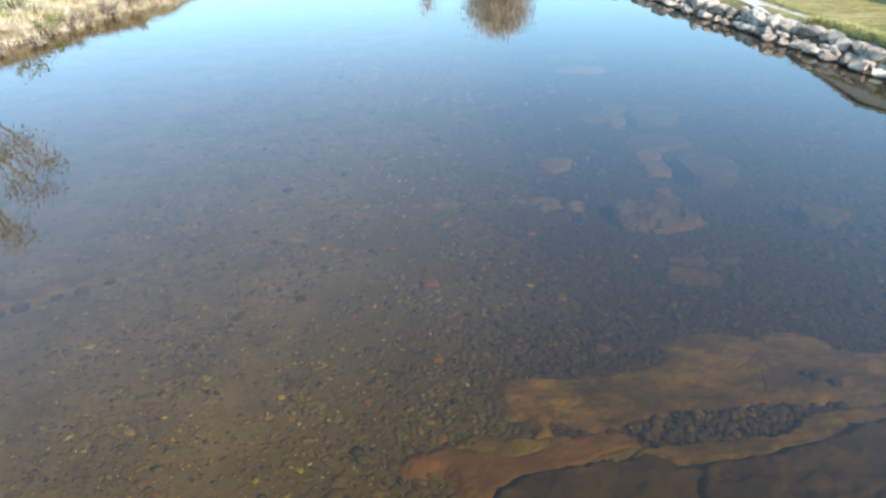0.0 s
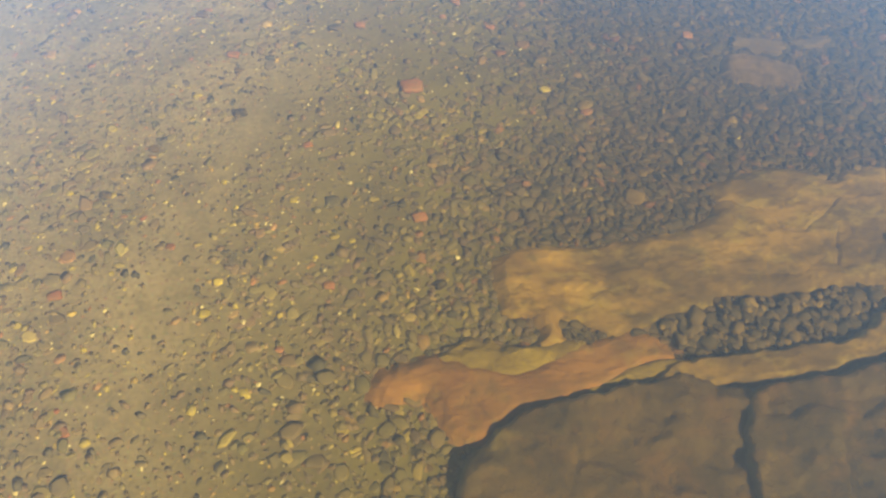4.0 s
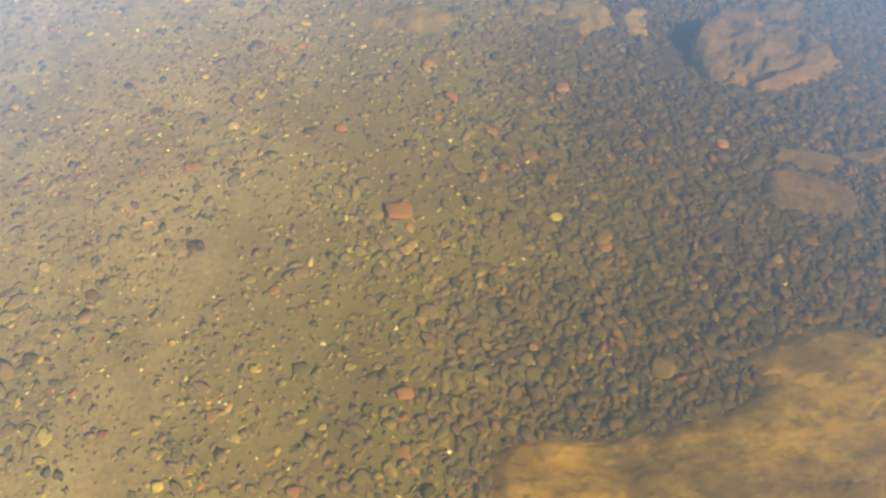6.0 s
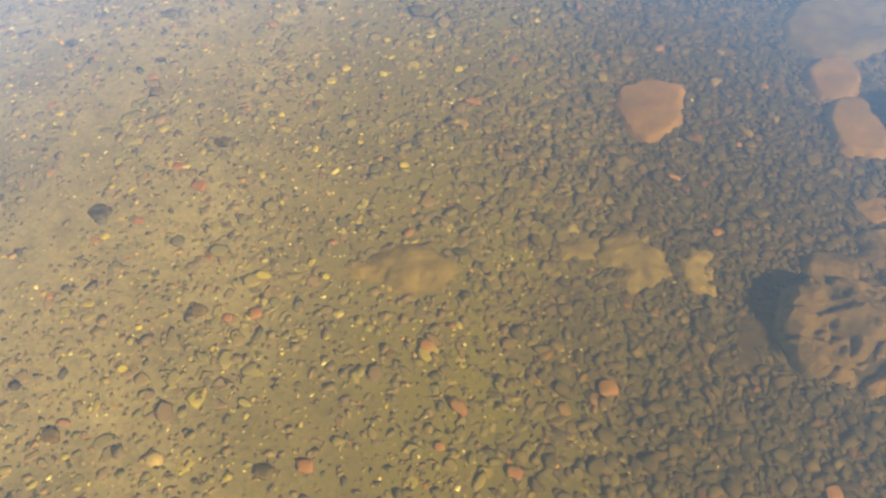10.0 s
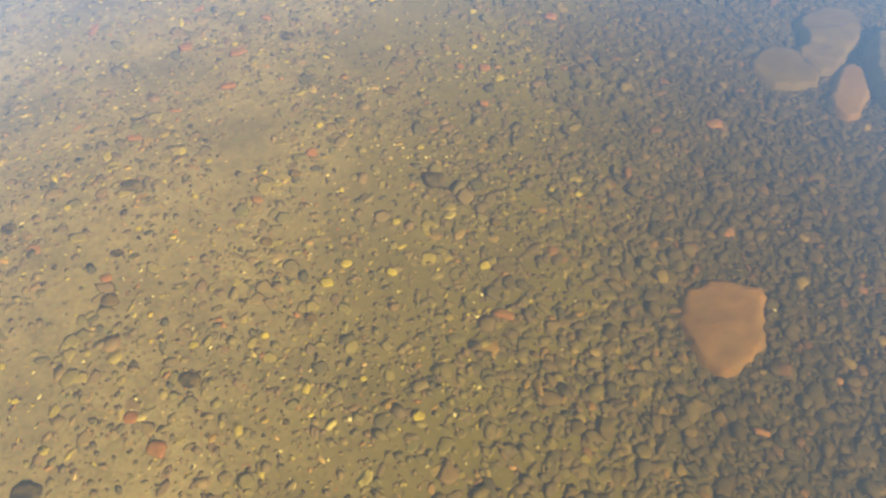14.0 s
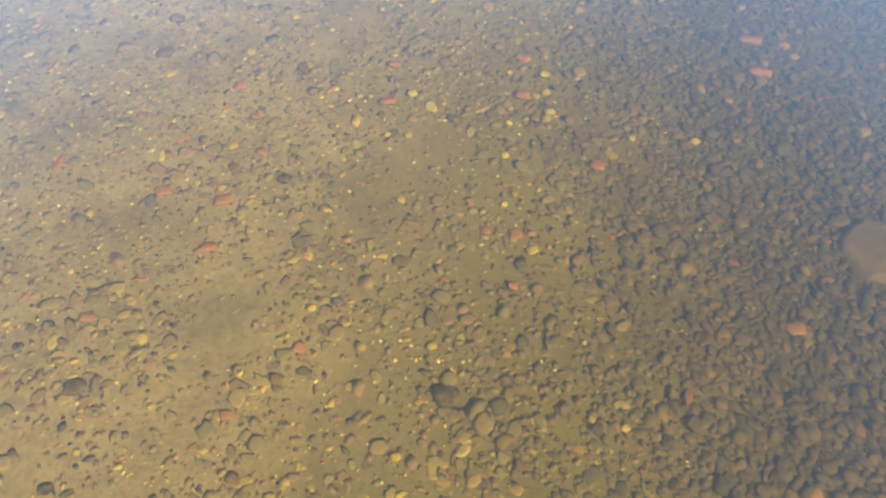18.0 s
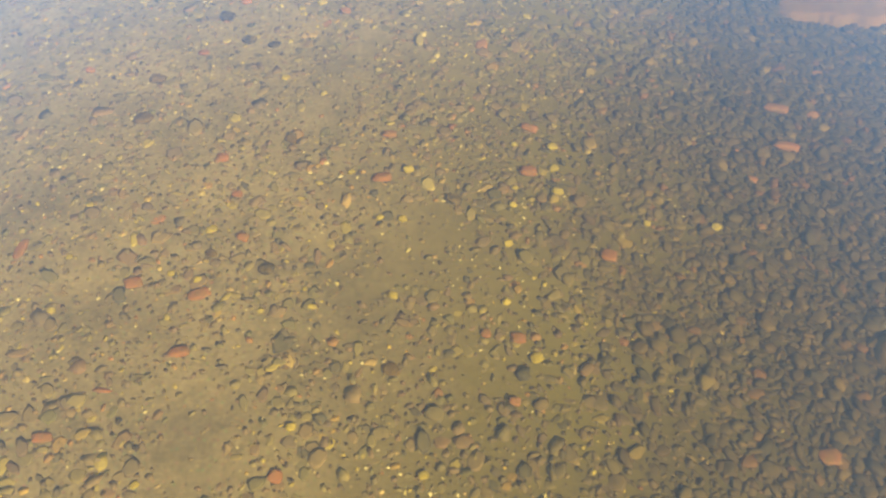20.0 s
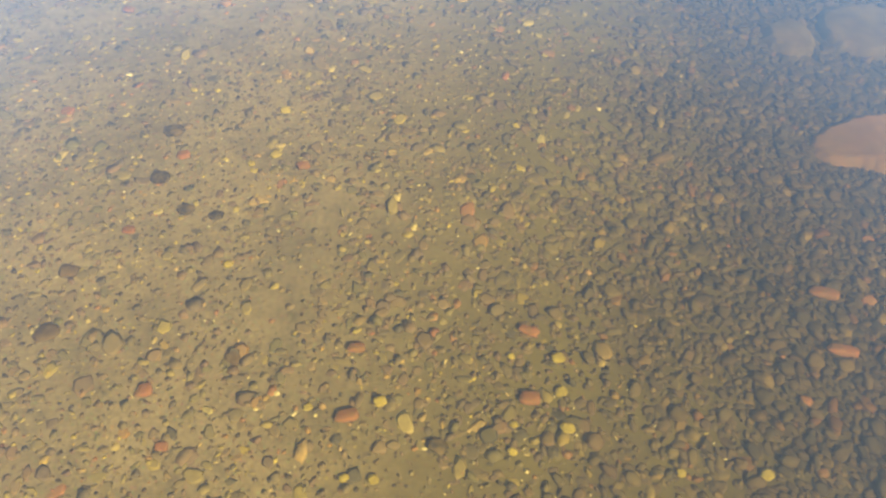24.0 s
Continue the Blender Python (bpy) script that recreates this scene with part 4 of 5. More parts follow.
# ---- single stones that stand out ----
def stone_mesh(name, material, seed, box):
    """A worn pebble, or with a higher box a broken brick-like piece."""
    n, rows = 14, 8
    verts, faces = [], []
    for j in range(1, rows):
        v = math.pi * j / rows
        for k in range(n):
            u = 2 * math.pi * k / n
            d = Vector((math.sin(v) * math.cos(u), math.sin(v) * math.sin(u), math.cos(v)))
            p = Vector([math.copysign(abs(q) ** box, q) for q in d])
            p *= 1 + 0.30 * noise.noise(d * 1.5 + Vector((seed, 0, 0))) + 0.10 * noise.noise(d * 4 + Vector((0, seed, 0)))
            verts.append(tuple(p * 0.5))
    verts += [(0, 0, 0.48), (0, 0, -0.48)]
    top, low = len(verts) - 2, len(verts) - 1
    for j in range(rows - 2):
        for k in range(n):
            a, b = j * n + k, j * n + (k + 1) % n
            faces.append((a, a + n, b + n, b))
    for k in range(n):
        faces.append((top, k, (k + 1) % n))
        faces.append((low, (rows - 2) * n + (k + 1) % n, (rows - 2) * n + k))
    return mesh_from(name, verts, faces, material, True)


STONES = {mat: [stone_mesh("river_stone", mat, i * 7.3 + j, 0.74 if mat is RED else 0.88) for i in range(4)]
          for j, mat in enumerate((RED, YELLOW, TAN, DARK, GREEN))}
STONE_WORDS = {RED: "brick-red stone lying on the silty riverbed", YELLOW: "bright yellow-ochre stone lying on the silty riverbed",
               TAN: "rounded tan stone lying on the silty riverbed", DARK: "rounded dark grey stone half sunk in silt",
               GREEN: "olive-green stone lying among gravel"}
stone_rng = random.Random(8)


def stone(mat, x, y, size, aspect):
    ob = new("river_stone", stone_rng.choice(STONES[mat]))
    size *= 0.96 if mat is RED else 0.86
    thick = size * stone_rng.uniform(0.22, 0.34) * min(1.0, 0.5 + aspect)
    deep = size * min(aspect, 2.6)
    ob.scale = (size, deep, thick)
    ob.rotation_euler = (stone_rng.uniform(-0.15, 0.15), stone_rng.uniform(-0.15, 0.15), stone_rng.uniform(-0.35, 0.35))
    ob.location = (x, y, land_at(x, y) + thick * 0.36 + 0.008)
    return tagged(ob, STONE_WORDS[mat], "stone", "single stones on the riverbed")


brick = stone(RED, 0.01, -0.02, 0.205, 0.70)
brick.data = stone_mesh("brick_piece", RED, 3.3, 0.50)
brick.rotation_euler = (0.05, -0.08, -0.12)
tagged(brick, "broken piece of red brick lying on the silty riverbed", "stone", "single stones on the riverbed")
stone(RED, 0.00, -1.46, 0.112, 0.80)
stone(RED, -2.62, -1.99, 0.109, 0.80)
stone(RED, -1.86, -1.63, 0.077, 0.80)
stone(RED, -0.68, -2.03, 0.082, 0.80)
stone(RED, -1.01, -2.51, 0.062, 0.80)
stone(RED, 2.66, 0.51, 0.110, 0.80)
stone(RED, 1.50, -0.43, 0.100, 0.80)
stone(RED, -1.61, 0.50, 0.115, 0.80)
stone(RED, 0.79, 0.74, 0.100, 0.80)
stone(RED, 1.46, 1.24, 0.137, 0.80)
stone(YELLOW, -1.55, -2.21, 0.101, 0.80)
stone(YELLOW, -1.48, -1.96, 0.081, 0.80)
stone(YELLOW, -0.52, -1.65, 0.062, 0.80)
stone(YELLOW, -2.56, -1.76, 0.052, 0.80)
stone(YELLOW, -2.33, -2.43, 0.052, 0.80)
stone(YELLOW, 1.18, -0.14, 0.120, 0.80)
stone(YELLOW, -1.87, -0.02, 0.100, 0.40)
stone(YELLOW, 2.69, -2.53, 0.073, 0.80)
stone(YELLOW, -0.98, -1.24, 0.072, 0.80)
stone(YELLOW, -1.54, -1.02, 0.066, 0.80)
stone(YELLOW, -2.75, -1.03, 0.073, 0.80)
stone(YELLOW, -2.26, -1.83, 0.048, 0.80)
stone(YELLOW, -0.79, -1.78, 0.045, 0.80)
stone(TAN, 1.69, -1.40, 0.206, 0.80)
stone(TAN, -1.55, 0.30, 0.094, 0.80)
stone(TAN, -2.15, -0.62, 0.111, 0.80)
stone(DARK, -2.46, -1.08, 0.121, 0.80)
stone(DARK, -1.49, -0.24, 0.152, 0.80)
stone(GREEN, -0.60, 0.25, 0.101, 0.80)
stone(YELLOW, -0.25, -0.27, 0.068, 0.80)
stone(YELLOW, -1.65, 1.55, 0.073, 0.80)
stone(RED, -0.89, -0.64, 0.086, 0.80)
stone(RED, 0.35, 0.92, 0.070, 0.80)
stone(RED, 0.31, 1.60, 0.103, 0.80)
stone(RED, 0.87, -1.19, 0.068, 0.80)
stone(TAN, 1.20, 0.23, 0.139, 0.80)
stone(TAN, -1.98, 1.12, 0.132, 0.80)
stone(TAN, 1.82, -1.15, 0.104, 0.80)
stone(YELLOW, -0.81, 2.20, 0.140, 0.50)
stone(YELLOW, -0.37, 2.16, 0.064, 0.80)
stone(YELLOW, -1.87, 0.99, 0.055, 0.80)
stone(YELLOW, -1.95, 2.57, 0.074, 0.80)
stone(YELLOW, -2.41, 3.59, 0.073, 0.80)
stone(YELLOW, -2.25, 3.35, 0.054, 0.80)
stone(YELLOW, -0.39, 4.14, 0.118, 0.80)
stone(YELLOW, 0.06, 4.20, 0.089, 0.80)
stone(RED, -1.02, 1.88, 0.076, 0.80)
stone(RED, -0.83, 1.90, 0.093, 0.80)
stone(RED, -0.45, 0.85, 0.102, 0.80)
stone(RED, 2.50, 2.40, 0.084, 0.80)
stone(RED, -1.74, 2.70, 0.084, 0.80)
stone(RED, -1.53, 3.21, 0.089, 0.80)
stone(RED, -2.66, 3.93, 0.076, 0.80)
stone(RED, -0.93, 4.87, 0.083, 0.80)
stone(RED, -1.20, 2.38, 0.066, 0.80)
stone(TAN, 0.07, 1.55, 0.090, 0.80)
stone(TAN, -0.48, 3.86, 0.096, 0.80)
stone(TAN, 1.87, 2.95, 0.098, 0.80)
stone(TAN, 1.96, 3.13, 0.091, 0.80)
stone(TAN, -1.22, 1.95, 0.131, 0.80)
stone(TAN, 0.85, 1.58, 0.106, 0.80)
stone(TAN, 1.17, 1.56, 0.098, 0.80)
stone(DARK, -1.21, 3.44, 0.155, 0.80)
stone(DARK, -2.02, 2.78, 0.190, 0.80)
stone(DARK, -0.68, 0.83, 0.135, 0.80)
stone(YELLOW, -0.78, 3.74, 0.068, 0.80)
stone(YELLOW, -0.13, 3.40, 0.051, 0.80)
stone(YELLOW, 0.21, 3.13, 0.092, 0.80)
stone(YELLOW, 0.10, 4.63, 0.076, 0.80)
stone(YELLOW, 0.31, 5.35, 0.073, 0.80)
stone(YELLOW, -1.39, 4.91, 0.059, 0.80)
stone(YELLOW, -2.30, 4.84, 0.067, 0.80)
stone(YELLOW, 1.49, 4.81, 0.070, 0.80)
stone(YELLOW, 1.46, 3.26, 0.058, 0.80)
stone(YELLOW, -2.19, 6.37, 0.069, 0.80)
stone(YELLOW, -1.29, 6.65, 0.071, 0.80)
stone(YELLOW, -1.23, 3.69, 0.067, 0.80)
stone(RED, -0.54, 5.32, 0.090, 0.80)
stone(RED, -1.34, 3.01, 0.122, 0.80)
stone(RED, 0.82, 3.81, 0.155, 0.40)
stone(RED, 2.57, 4.44, 0.094, 0.80)
stone(RED, 3.37, 3.90, 0.073, 0.80)
stone(RED, 2.31, 2.93, 0.106, 0.40)
stone(RED, 2.92, 3.23, 0.060, 0.80)
stone(RED, -1.27, 6.09, 0.146, 0.50)
stone(RED, -2.55, 6.84, 0.082, 2.20)
stone(TAN, -0.66, 5.11, 0.106, 0.80)
stone(TAN, 0.84, 4.58, 0.093, 0.80)
stone(TAN, -1.83, 4.04, 0.138, 0.80)
stone(DARK, -1.87, 5.02, 0.155, 0.80)
stone(DARK, -2.67, 4.67, 0.123, 0.80)
stone(YELLOW, -0.26, 4.29, 0.095, 0.80)
stone(YELLOW, -0.50, 5.62, 0.072, 0.80)
stone(YELLOW, -1.33, 5.25, 0.061, 0.80)
stone(YELLOW, 1.29, 4.86, 0.059, 0.80)
stone(YELLOW, -2.20, 6.79, 0.063, 0.80)
stone(YELLOW, -1.75, 4.63, 0.056, 0.80)
stone(YELLOW, 0.72, 4.21, 0.089, 0.80)
stone(RED, 2.76, 5.52, 0.140, 0.80)
stone(RED, -1.94, 5.51, 0.117, 0.60)
stone(RED, -1.89, 4.22, 0.079, 0.80)
stone(TAN, 0.08, 6.02, 0.136, 0.80)
stone(TAN, 2.12, 4.98, 0.107, 0.80)
stone(TAN, 2.44, 6.78, 0.104, 0.80)
stone(TAN, -0.83, 4.49, 0.097, 0.80)
stone(DARK, -1.86, 4.42, 0.101, 0.80)
stone(DARK, 0.41, 5.00, 0.207, 0.80)
stone(RED, 0.87, 5.82, 0.078, 0.80)
stone(YELLOW, 0.84, 6.53, 0.068, 0.80)
stone(YELLOW, 1.02, 6.12, 0.105, 0.80)
stone(RED, -1.25, 6.53, 0.160, 0.60)
stone(RED, -0.04, 8.05, 0.127, 0.50)
stone(RED, 1.10, 8.20, 0.146, 0.50)
stone(RED, 1.60, 6.94, 0.125, 0.80)
stone(RED, 0.70, 6.29, 0.073, 0.80)
stone(RED, 0.91, 6.26, 0.100, 0.80)
stone(RED, 3.22, 8.50, 0.223, 0.40)
stone(RED, 3.52, 8.45, 0.106, 0.80)
stone(RED, 2.82, 7.70, 0.081, 0.80)
stone(RED, -0.56, 9.65, 0.101, 0.80)
stone(RED, -1.15, 7.41, 0.079, 0.80)
stone(RED, -1.04, 7.02, 0.089, 0.80)
stone(RED, -1.71, 6.60, 0.119, 0.80)
stone(RED, -2.65, 8.71, 0.082, 0.80)
stone(YELLOW, -1.28, 7.08, 0.105, 0.80)
stone(YELLOW, -0.07, 7.22, 0.068, 0.80)
stone(YELLOW, 0.06, 6.57, 0.077, 0.80)
stone(YELLOW, 0.96, 8.01, 0.059, 0.80)
stone(YELLOW, 1.27, 8.00, 0.110, 0.80)
stone(YELLOW, 2.44, 7.24, 0.099, 0.80)
stone(YELLOW, 0.87, 7.01, 0.074, 0.80)
stone(YELLOW, 1.92, 7.25, 0.069, 0.80)
stone(YELLOW, 1.15, 10.13, 0.074, 0.80)
stone(YELLOW, -0.78, 10.27, 0.108, 0.80)
stone(YELLOW, -2.19, 7.24, 0.069, 0.80)
stone(YELLOW, -1.48, 6.69, 0.064, 0.80)
stone(YELLOW, -0.48, 6.47, 0.083, 0.50)
stone(YELLOW, -0.55, 6.61, 0.042, 0.80)
stone(YELLOW, 0.12, 7.68, 0.097, 0.80)
stone(TAN, -2.06, 8.64, 0.154, 0.80)
stone(TAN, -0.83, 7.98, 0.118, 0.80)
stone(TAN, -1.24, 6.87, 0.095, 0.80)
stone(TAN, 2.61, 6.54, 0.069, 0.80)
stone(DARK, 0.48, 7.40, 0.132, 0.80)
stone(DARK, -0.83, 6.76, 0.129, 0.80)
stone(DARK, -1.62, 9.99, 0.178, 0.80)
stone(YELLOW, 1.14, 9.65, 0.073, 0.80)
stone(YELLOW, 1.49, 11.06, 0.075, 0.80)
stone(YELLOW, 0.06, 11.16, 0.054, 0.80)
stone(YELLOW, -0.79, 9.77, 0.112, 0.80)
stone(YELLOW, -0.97, 9.67, 0.074, 0.80)
stone(YELLOW, -0.99, 8.72, 0.082, 0.80)
stone(YELLOW, -1.37, 10.49, 0.060, 0.80)
stone(YELLOW, -1.57, 10.49, 0.070, 0.80)
stone(YELLOW, -0.62, 10.56, 0.060, 0.80)
stone(YELLOW, 0.94, 7.54, 0.063, 0.80)
stone(YELLOW, 1.26, 7.76, 0.095, 0.80)
stone(YELLOW, 1.27, 7.52, 0.106, 0.80)
stone(YELLOW, 0.10, 7.21, 0.080, 0.80)
stone(YELLOW, -0.32, 7.65, 0.071, 0.80)
stone(YELLOW, 0.92, 7.37, 0.069, 0.80)
stone(RED, -1.75, 9.01, 0.102, 0.80)
stone(RED, -1.50, 9.74, 0.111, 0.80)
stone(RED, -1.33, 7.76, 0.108, 0.80)
stone(RED, -0.07, 7.59, 0.162, 0.50)
stone(RED, 1.06, 7.71, 0.145, 0.60)
stone(RED, 3.18, 8.04, 0.229, 0.35)
stone(RED, 3.73, 8.98, 0.103, 0.80)
stone(RED, -2.52, 10.19, 0.116, 0.80)
stone(RED, -2.39, 11.57, 0.111, 0.80)
stone(RED, 2.78, 7.25, 0.068, 0.80)
stone(TAN, -2.05, 8.15, 0.190, 0.80)
stone(TAN, 2.31, 9.78, 0.234, 0.40)
stone(DARK, -1.63, 9.50, 0.180, 0.80)
stone(DARK, -1.38, 9.21, 0.147, 0.80)
stone(DARK, -1.15, 9.16, 0.130, 0.80)

# ---- right bank: riprap, path, grass ----
def boulder_mesh(seed):
    """A quarried block: the hull of a few corners, its arrises knocked off, its faces slightly hollow and rough."""
    rng = random.Random(seed)
    bm = bmesh.new()
    for _ in range(17):
        d = Vector((rng.gauss(0, 1), rng.gauss(0, 1), rng.gauss(0, 0.8))).normalized()
        d = Vector([math.copysign(abs(q) ** 0.75, q) for q in d])
        bm.verts.new(d * rng.uniform(0.38, 0.50))
    hull = bmesh.ops.convex_hull(bm, input=bm.verts)
    bmesh.ops.delete(bm, geom=[v for v in hull["geom_interior"] if isinstance(v, bmesh.types.BMVert)], context='VERTS')
    bmesh.ops.bevel(bm, geom=bm.edges[:], offset=0.018, segments=1, affect='EDGES')
    bmesh.ops.triangulate(bm, faces=bm.faces[:])
    bmesh.ops.subdivide_edges(bm, edges=[e for e in bm.edges if e.calc_length() > 0.14], cuts=2, use_grid_fill=True)
    for v in bm.verts:
        p = v.co
        v.co = p * (1 + 0.05 * noise.noise(p * 6 + Vector((seed, 0, 0))) + 0.03 * noise.noise(p * 15 + Vector((0, seed, 0))))
    me = bpy.data.meshes.new("riprap_boulder")
    bm.to_mesh(me)
    bm.free()
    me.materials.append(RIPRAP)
    return me


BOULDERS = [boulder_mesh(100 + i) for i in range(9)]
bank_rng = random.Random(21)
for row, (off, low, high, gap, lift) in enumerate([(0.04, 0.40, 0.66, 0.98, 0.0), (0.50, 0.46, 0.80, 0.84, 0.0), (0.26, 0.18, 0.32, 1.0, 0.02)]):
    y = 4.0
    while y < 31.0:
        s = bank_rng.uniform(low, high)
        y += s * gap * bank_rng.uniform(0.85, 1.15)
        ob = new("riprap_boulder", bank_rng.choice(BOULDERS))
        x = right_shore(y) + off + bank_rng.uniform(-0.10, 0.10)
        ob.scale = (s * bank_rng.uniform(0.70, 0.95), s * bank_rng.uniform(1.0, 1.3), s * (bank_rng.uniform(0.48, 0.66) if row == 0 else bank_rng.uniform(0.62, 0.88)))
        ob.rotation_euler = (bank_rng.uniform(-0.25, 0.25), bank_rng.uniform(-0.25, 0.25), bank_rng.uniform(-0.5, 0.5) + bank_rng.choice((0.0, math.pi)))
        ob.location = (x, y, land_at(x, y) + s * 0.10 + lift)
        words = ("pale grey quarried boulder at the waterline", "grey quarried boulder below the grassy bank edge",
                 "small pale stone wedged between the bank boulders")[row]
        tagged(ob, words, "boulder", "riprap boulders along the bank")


def strip(name, centre, width, lift, material):
    """A band laid on the ground along centre(t), t from 0 to 1, with a small thickness."""
    verts, faces, n = [], [], 60
    for i in range(n + 1):
        p, q = Vector(centre(i / n)), Vector(centre(i / n + 0.01))
        side = Vector((q.y - p.y, p.x - q.x)).normalized() * width * 0.5
        for s, dz in ((-1, -0.1), (-1, lift), (1, lift), (1, -0.1)):
            e = p + side * s
            verts.append((e.x, e.y, land_at(e.x, e.y) + dz))
    for i in range(n):
        for k in range(3):
            a = i * 4 + k
            faces.append((a, a + 1, a + 5, a + 4))
    return new(name, mesh_from(name, verts, faces, material))


def path_line(t):
    y = 8.0 + 54.0 * t
    return (10.95 + 0.045 * max(0.0, 13.2 - y) ** 1.5 - 0.085 * max(0.0, y - 15.0), y)


tagged(strip("footpath", path_line, 0.58, 0.035, CONCRETE), "narrow pale concrete footpath along the grassy bank", "path", kind="structure")


def tufts(name, spots, material, tall, spread_r, count, rng, lean=0.5, width=0.02):
    """Grass: bundles of bent, tapering blades, joined into one mesh."""
    verts, faces = [], []
    for x, y in spots:
        z = land_at(x, y)
        for _ in range(count):
            bx, by = x + rng.gauss(0, spread_r), y + rng.gauss(0, spread_r)
            h = tall * rng.uniform(0.5, 1.25)
            a = rng.uniform(0, 6.28)
            dx, dy = math.cos(a), math.sin(a)
            w, le = width * rng.uniform(0.6, 1.4), lean * rng.uniform(0.2, 1.2) * h
            k = len(verts)
            verts += [(bx - dy * w, by + dx * w, z - 0.03), (bx + dy * w, by - dx * w, z - 0.03),
                      (bx + dx * le * 0.35 - dy * w * 0.7, by + dy * le * 0.35 + dx * w * 0.7, z + h * 0.6),
                      (bx + dx * le * 0.35 + dy * w * 0.7, by + dy * le * 0.35 - dx * w * 0.7, z + h * 0.6),
                      (bx + dx * le, by + dy * le, z + h)]
            faces += [(k, k + 1, k + 3, k + 2), (k + 2, k + 3, k + 4)]
    return new(name, mesh_from(name, verts, faces, material))


rng = random.Random(5)
spots = []
for _ in range(900):
    y = rng.uniform(5, 11.6)
    spots.append((right_shore(y) + 0.86 + abs(rng.gauss(0, 0.14)), y))
tagged(tufts("bank_grass", spots, GRASS, 0.16, 0.07, 12, rng, 1.0, 0.008), "green and straw grass fringe above the boulders", "grass", kind="stuff")
spots = []
for _ in range(1500):
    y = rng.uniform(7, 34)
    spots.append((path_line((y - 8.0) / 54.0 if y > 8 else 0.0)[0] + 0.36 + abs(rng.gauss(0, 0.09)), y))
tagged(tufts("verge_grass", spots, VERGE, 0.08, 0.10, 9, rng, 1.2, 0.008), "rough dark green grass verge beside the footpath", "grass", kind="stuff")
# ---- left bank: dry reeds, shrubs ----
spots = []
for _ in range(900):
    y = rng.uniform(4, 30)
    spots.append((left_shore(y) + 0.06 - abs(rng.gauss(0, 0.6)), y))
tagged(tufts("reeds", spots, STRAW, 0.17, 0.14, 12, rng, 1.5, 0.005), "dry straw-coloured reeds leaning over the water's edge", "reeds", kind="stuff")
spots = []
for _ in range(2600):
    y = rng.uniform(4, 32)
    spots.append((left_shore(y) - 1.2 - abs(rng.gauss(0, 2.2)), y))
tagged(tufts("left_bank_grass", spots, LUSH, 0.16, 0.16, 10, rng, 1.1, 0.008), "lush green and straw grass on the bank", "grass", kind="stuff")


for mat, tall, n, words, seed in ((BEIGE, 0.34, 130, "bleached rounded grass tussocks on the bank", 41), (STRAW, 0.30, 110, "brown dry grass tussocks at the water's edge", 42),
                                  (LUSH, 0.26, 120, "soft green grass tussocks on the bank", 43)):
    trng = random.Random(seed)
    spots = []
    for _ in range(n):
        y = trng.uniform(6, 26)
        back = abs(trng.gauss(0, 0.5)) + 0.15 if mat is STRAW else trng.uniform(0.2, 4.5)
        spots.append((left_shore(y) - back, y))
    tagged(tufts("tussocks", spots, mat, tall, 0.10, 150, trng, 1.7, 0.006), words, "grass", kind="stuff")


def bush(x, y, size, leaf, label, seed, count=260):
    """A low shrub: stems from one foot and many small leaves along them."""
    rng = random.Random(seed)
    at = (x, y, land_at(x, y) - 0.02)
    ob = thing("shrub", label, "shrub", "shrubs on the bank", at=at)
    sv, sf, lv, lf = [], [], [], []
    for _ in range(26):
        a, up = rng.uniform(0, 6.28), rng.uniform(0.5, 1.3)
        tip = Vector((math.cos(a) * size * 0.55, math.sin(a) * size * 0.55, size * up * 0.8))
        side = Vector((-math.sin(a), math.cos(a), 0)) * 0.012
        k = len(sv)
        mid = tip * 0.5 + Vector((0, 0, size * 0.12))
        sv += [tuple(-side), tuple(side), tuple(mid + side * 0.7), tuple(mid - side * 0.7), tuple(tip)]
        sf += [(k, k + 1, k + 2, k + 3), (k + 3, k + 2, k + 4)]
        for _ in range(count // 26):
            t = rng.uniform(0.35, 1.0)
            p = mid.lerp(tip, t) + Vector((rng.gauss(0, 0.09), rng.gauss(0, 0.09), rng.gauss(0, 0.08))) * size
            d, e = Vector((rng.gauss(0, 1), rng.gauss(0, 1), rng.gauss(0, 1))), Vector((rng.gauss(0, 1), rng.gauss(0, 1), rng.gauss(0, 1)))
            d, e = d.normalized() * 0.035, e.normalized() * 0.02
            k = len(lv)
            lv += [tuple(p - d), tuple(p + e), tuple(p + d), tuple(p - e)]
            lf.append((k, k + 1, k + 2, k + 3))
    part("stems", mesh_from("stems", sv, sf, BARK), ob)
    part("leaves", mesh_from("leaves", lv, lf, leaf), ob)
    return ob


bush(-9.6, 12.6, 0.55, SHRUB, "dark green leafy shrub among dry reeds", 1)
bush(-9.35, 13.4, 0.45, BRUSH, "bare brown twiggy shrub among dry reeds", 2)
bush(-9.2, 14.2, 0.42, BRUSH, "bare brown twiggy shrub among dry reeds", 3)
bush(-9.9, 10.3, 0.45, BRUSH, "bare brown twiggy shrub among dry reeds", 4)
bush(-9.3, 11.4, 0.4, BRUSH, "bare brown twiggy shrub among dry reeds", 6)
bush(-8.9, 15.4, 0.5, BRUSH, "bare brown twiggy shrub leaning over the water", 7, 420)
bush(-8.75, 16.8, 0.6, BRUSH, "bare brown twiggy shrub leaning over the water", 8, 420)
bush(-10.6, 13.2, 0.8, SHRUB, "dark green leafy shrub on the grassy bank", 9, 420)
bush(-10.2, 9.0, 0.6, BRUSH, "bare brown twiggy shrub leaning over the water", 10, 420)


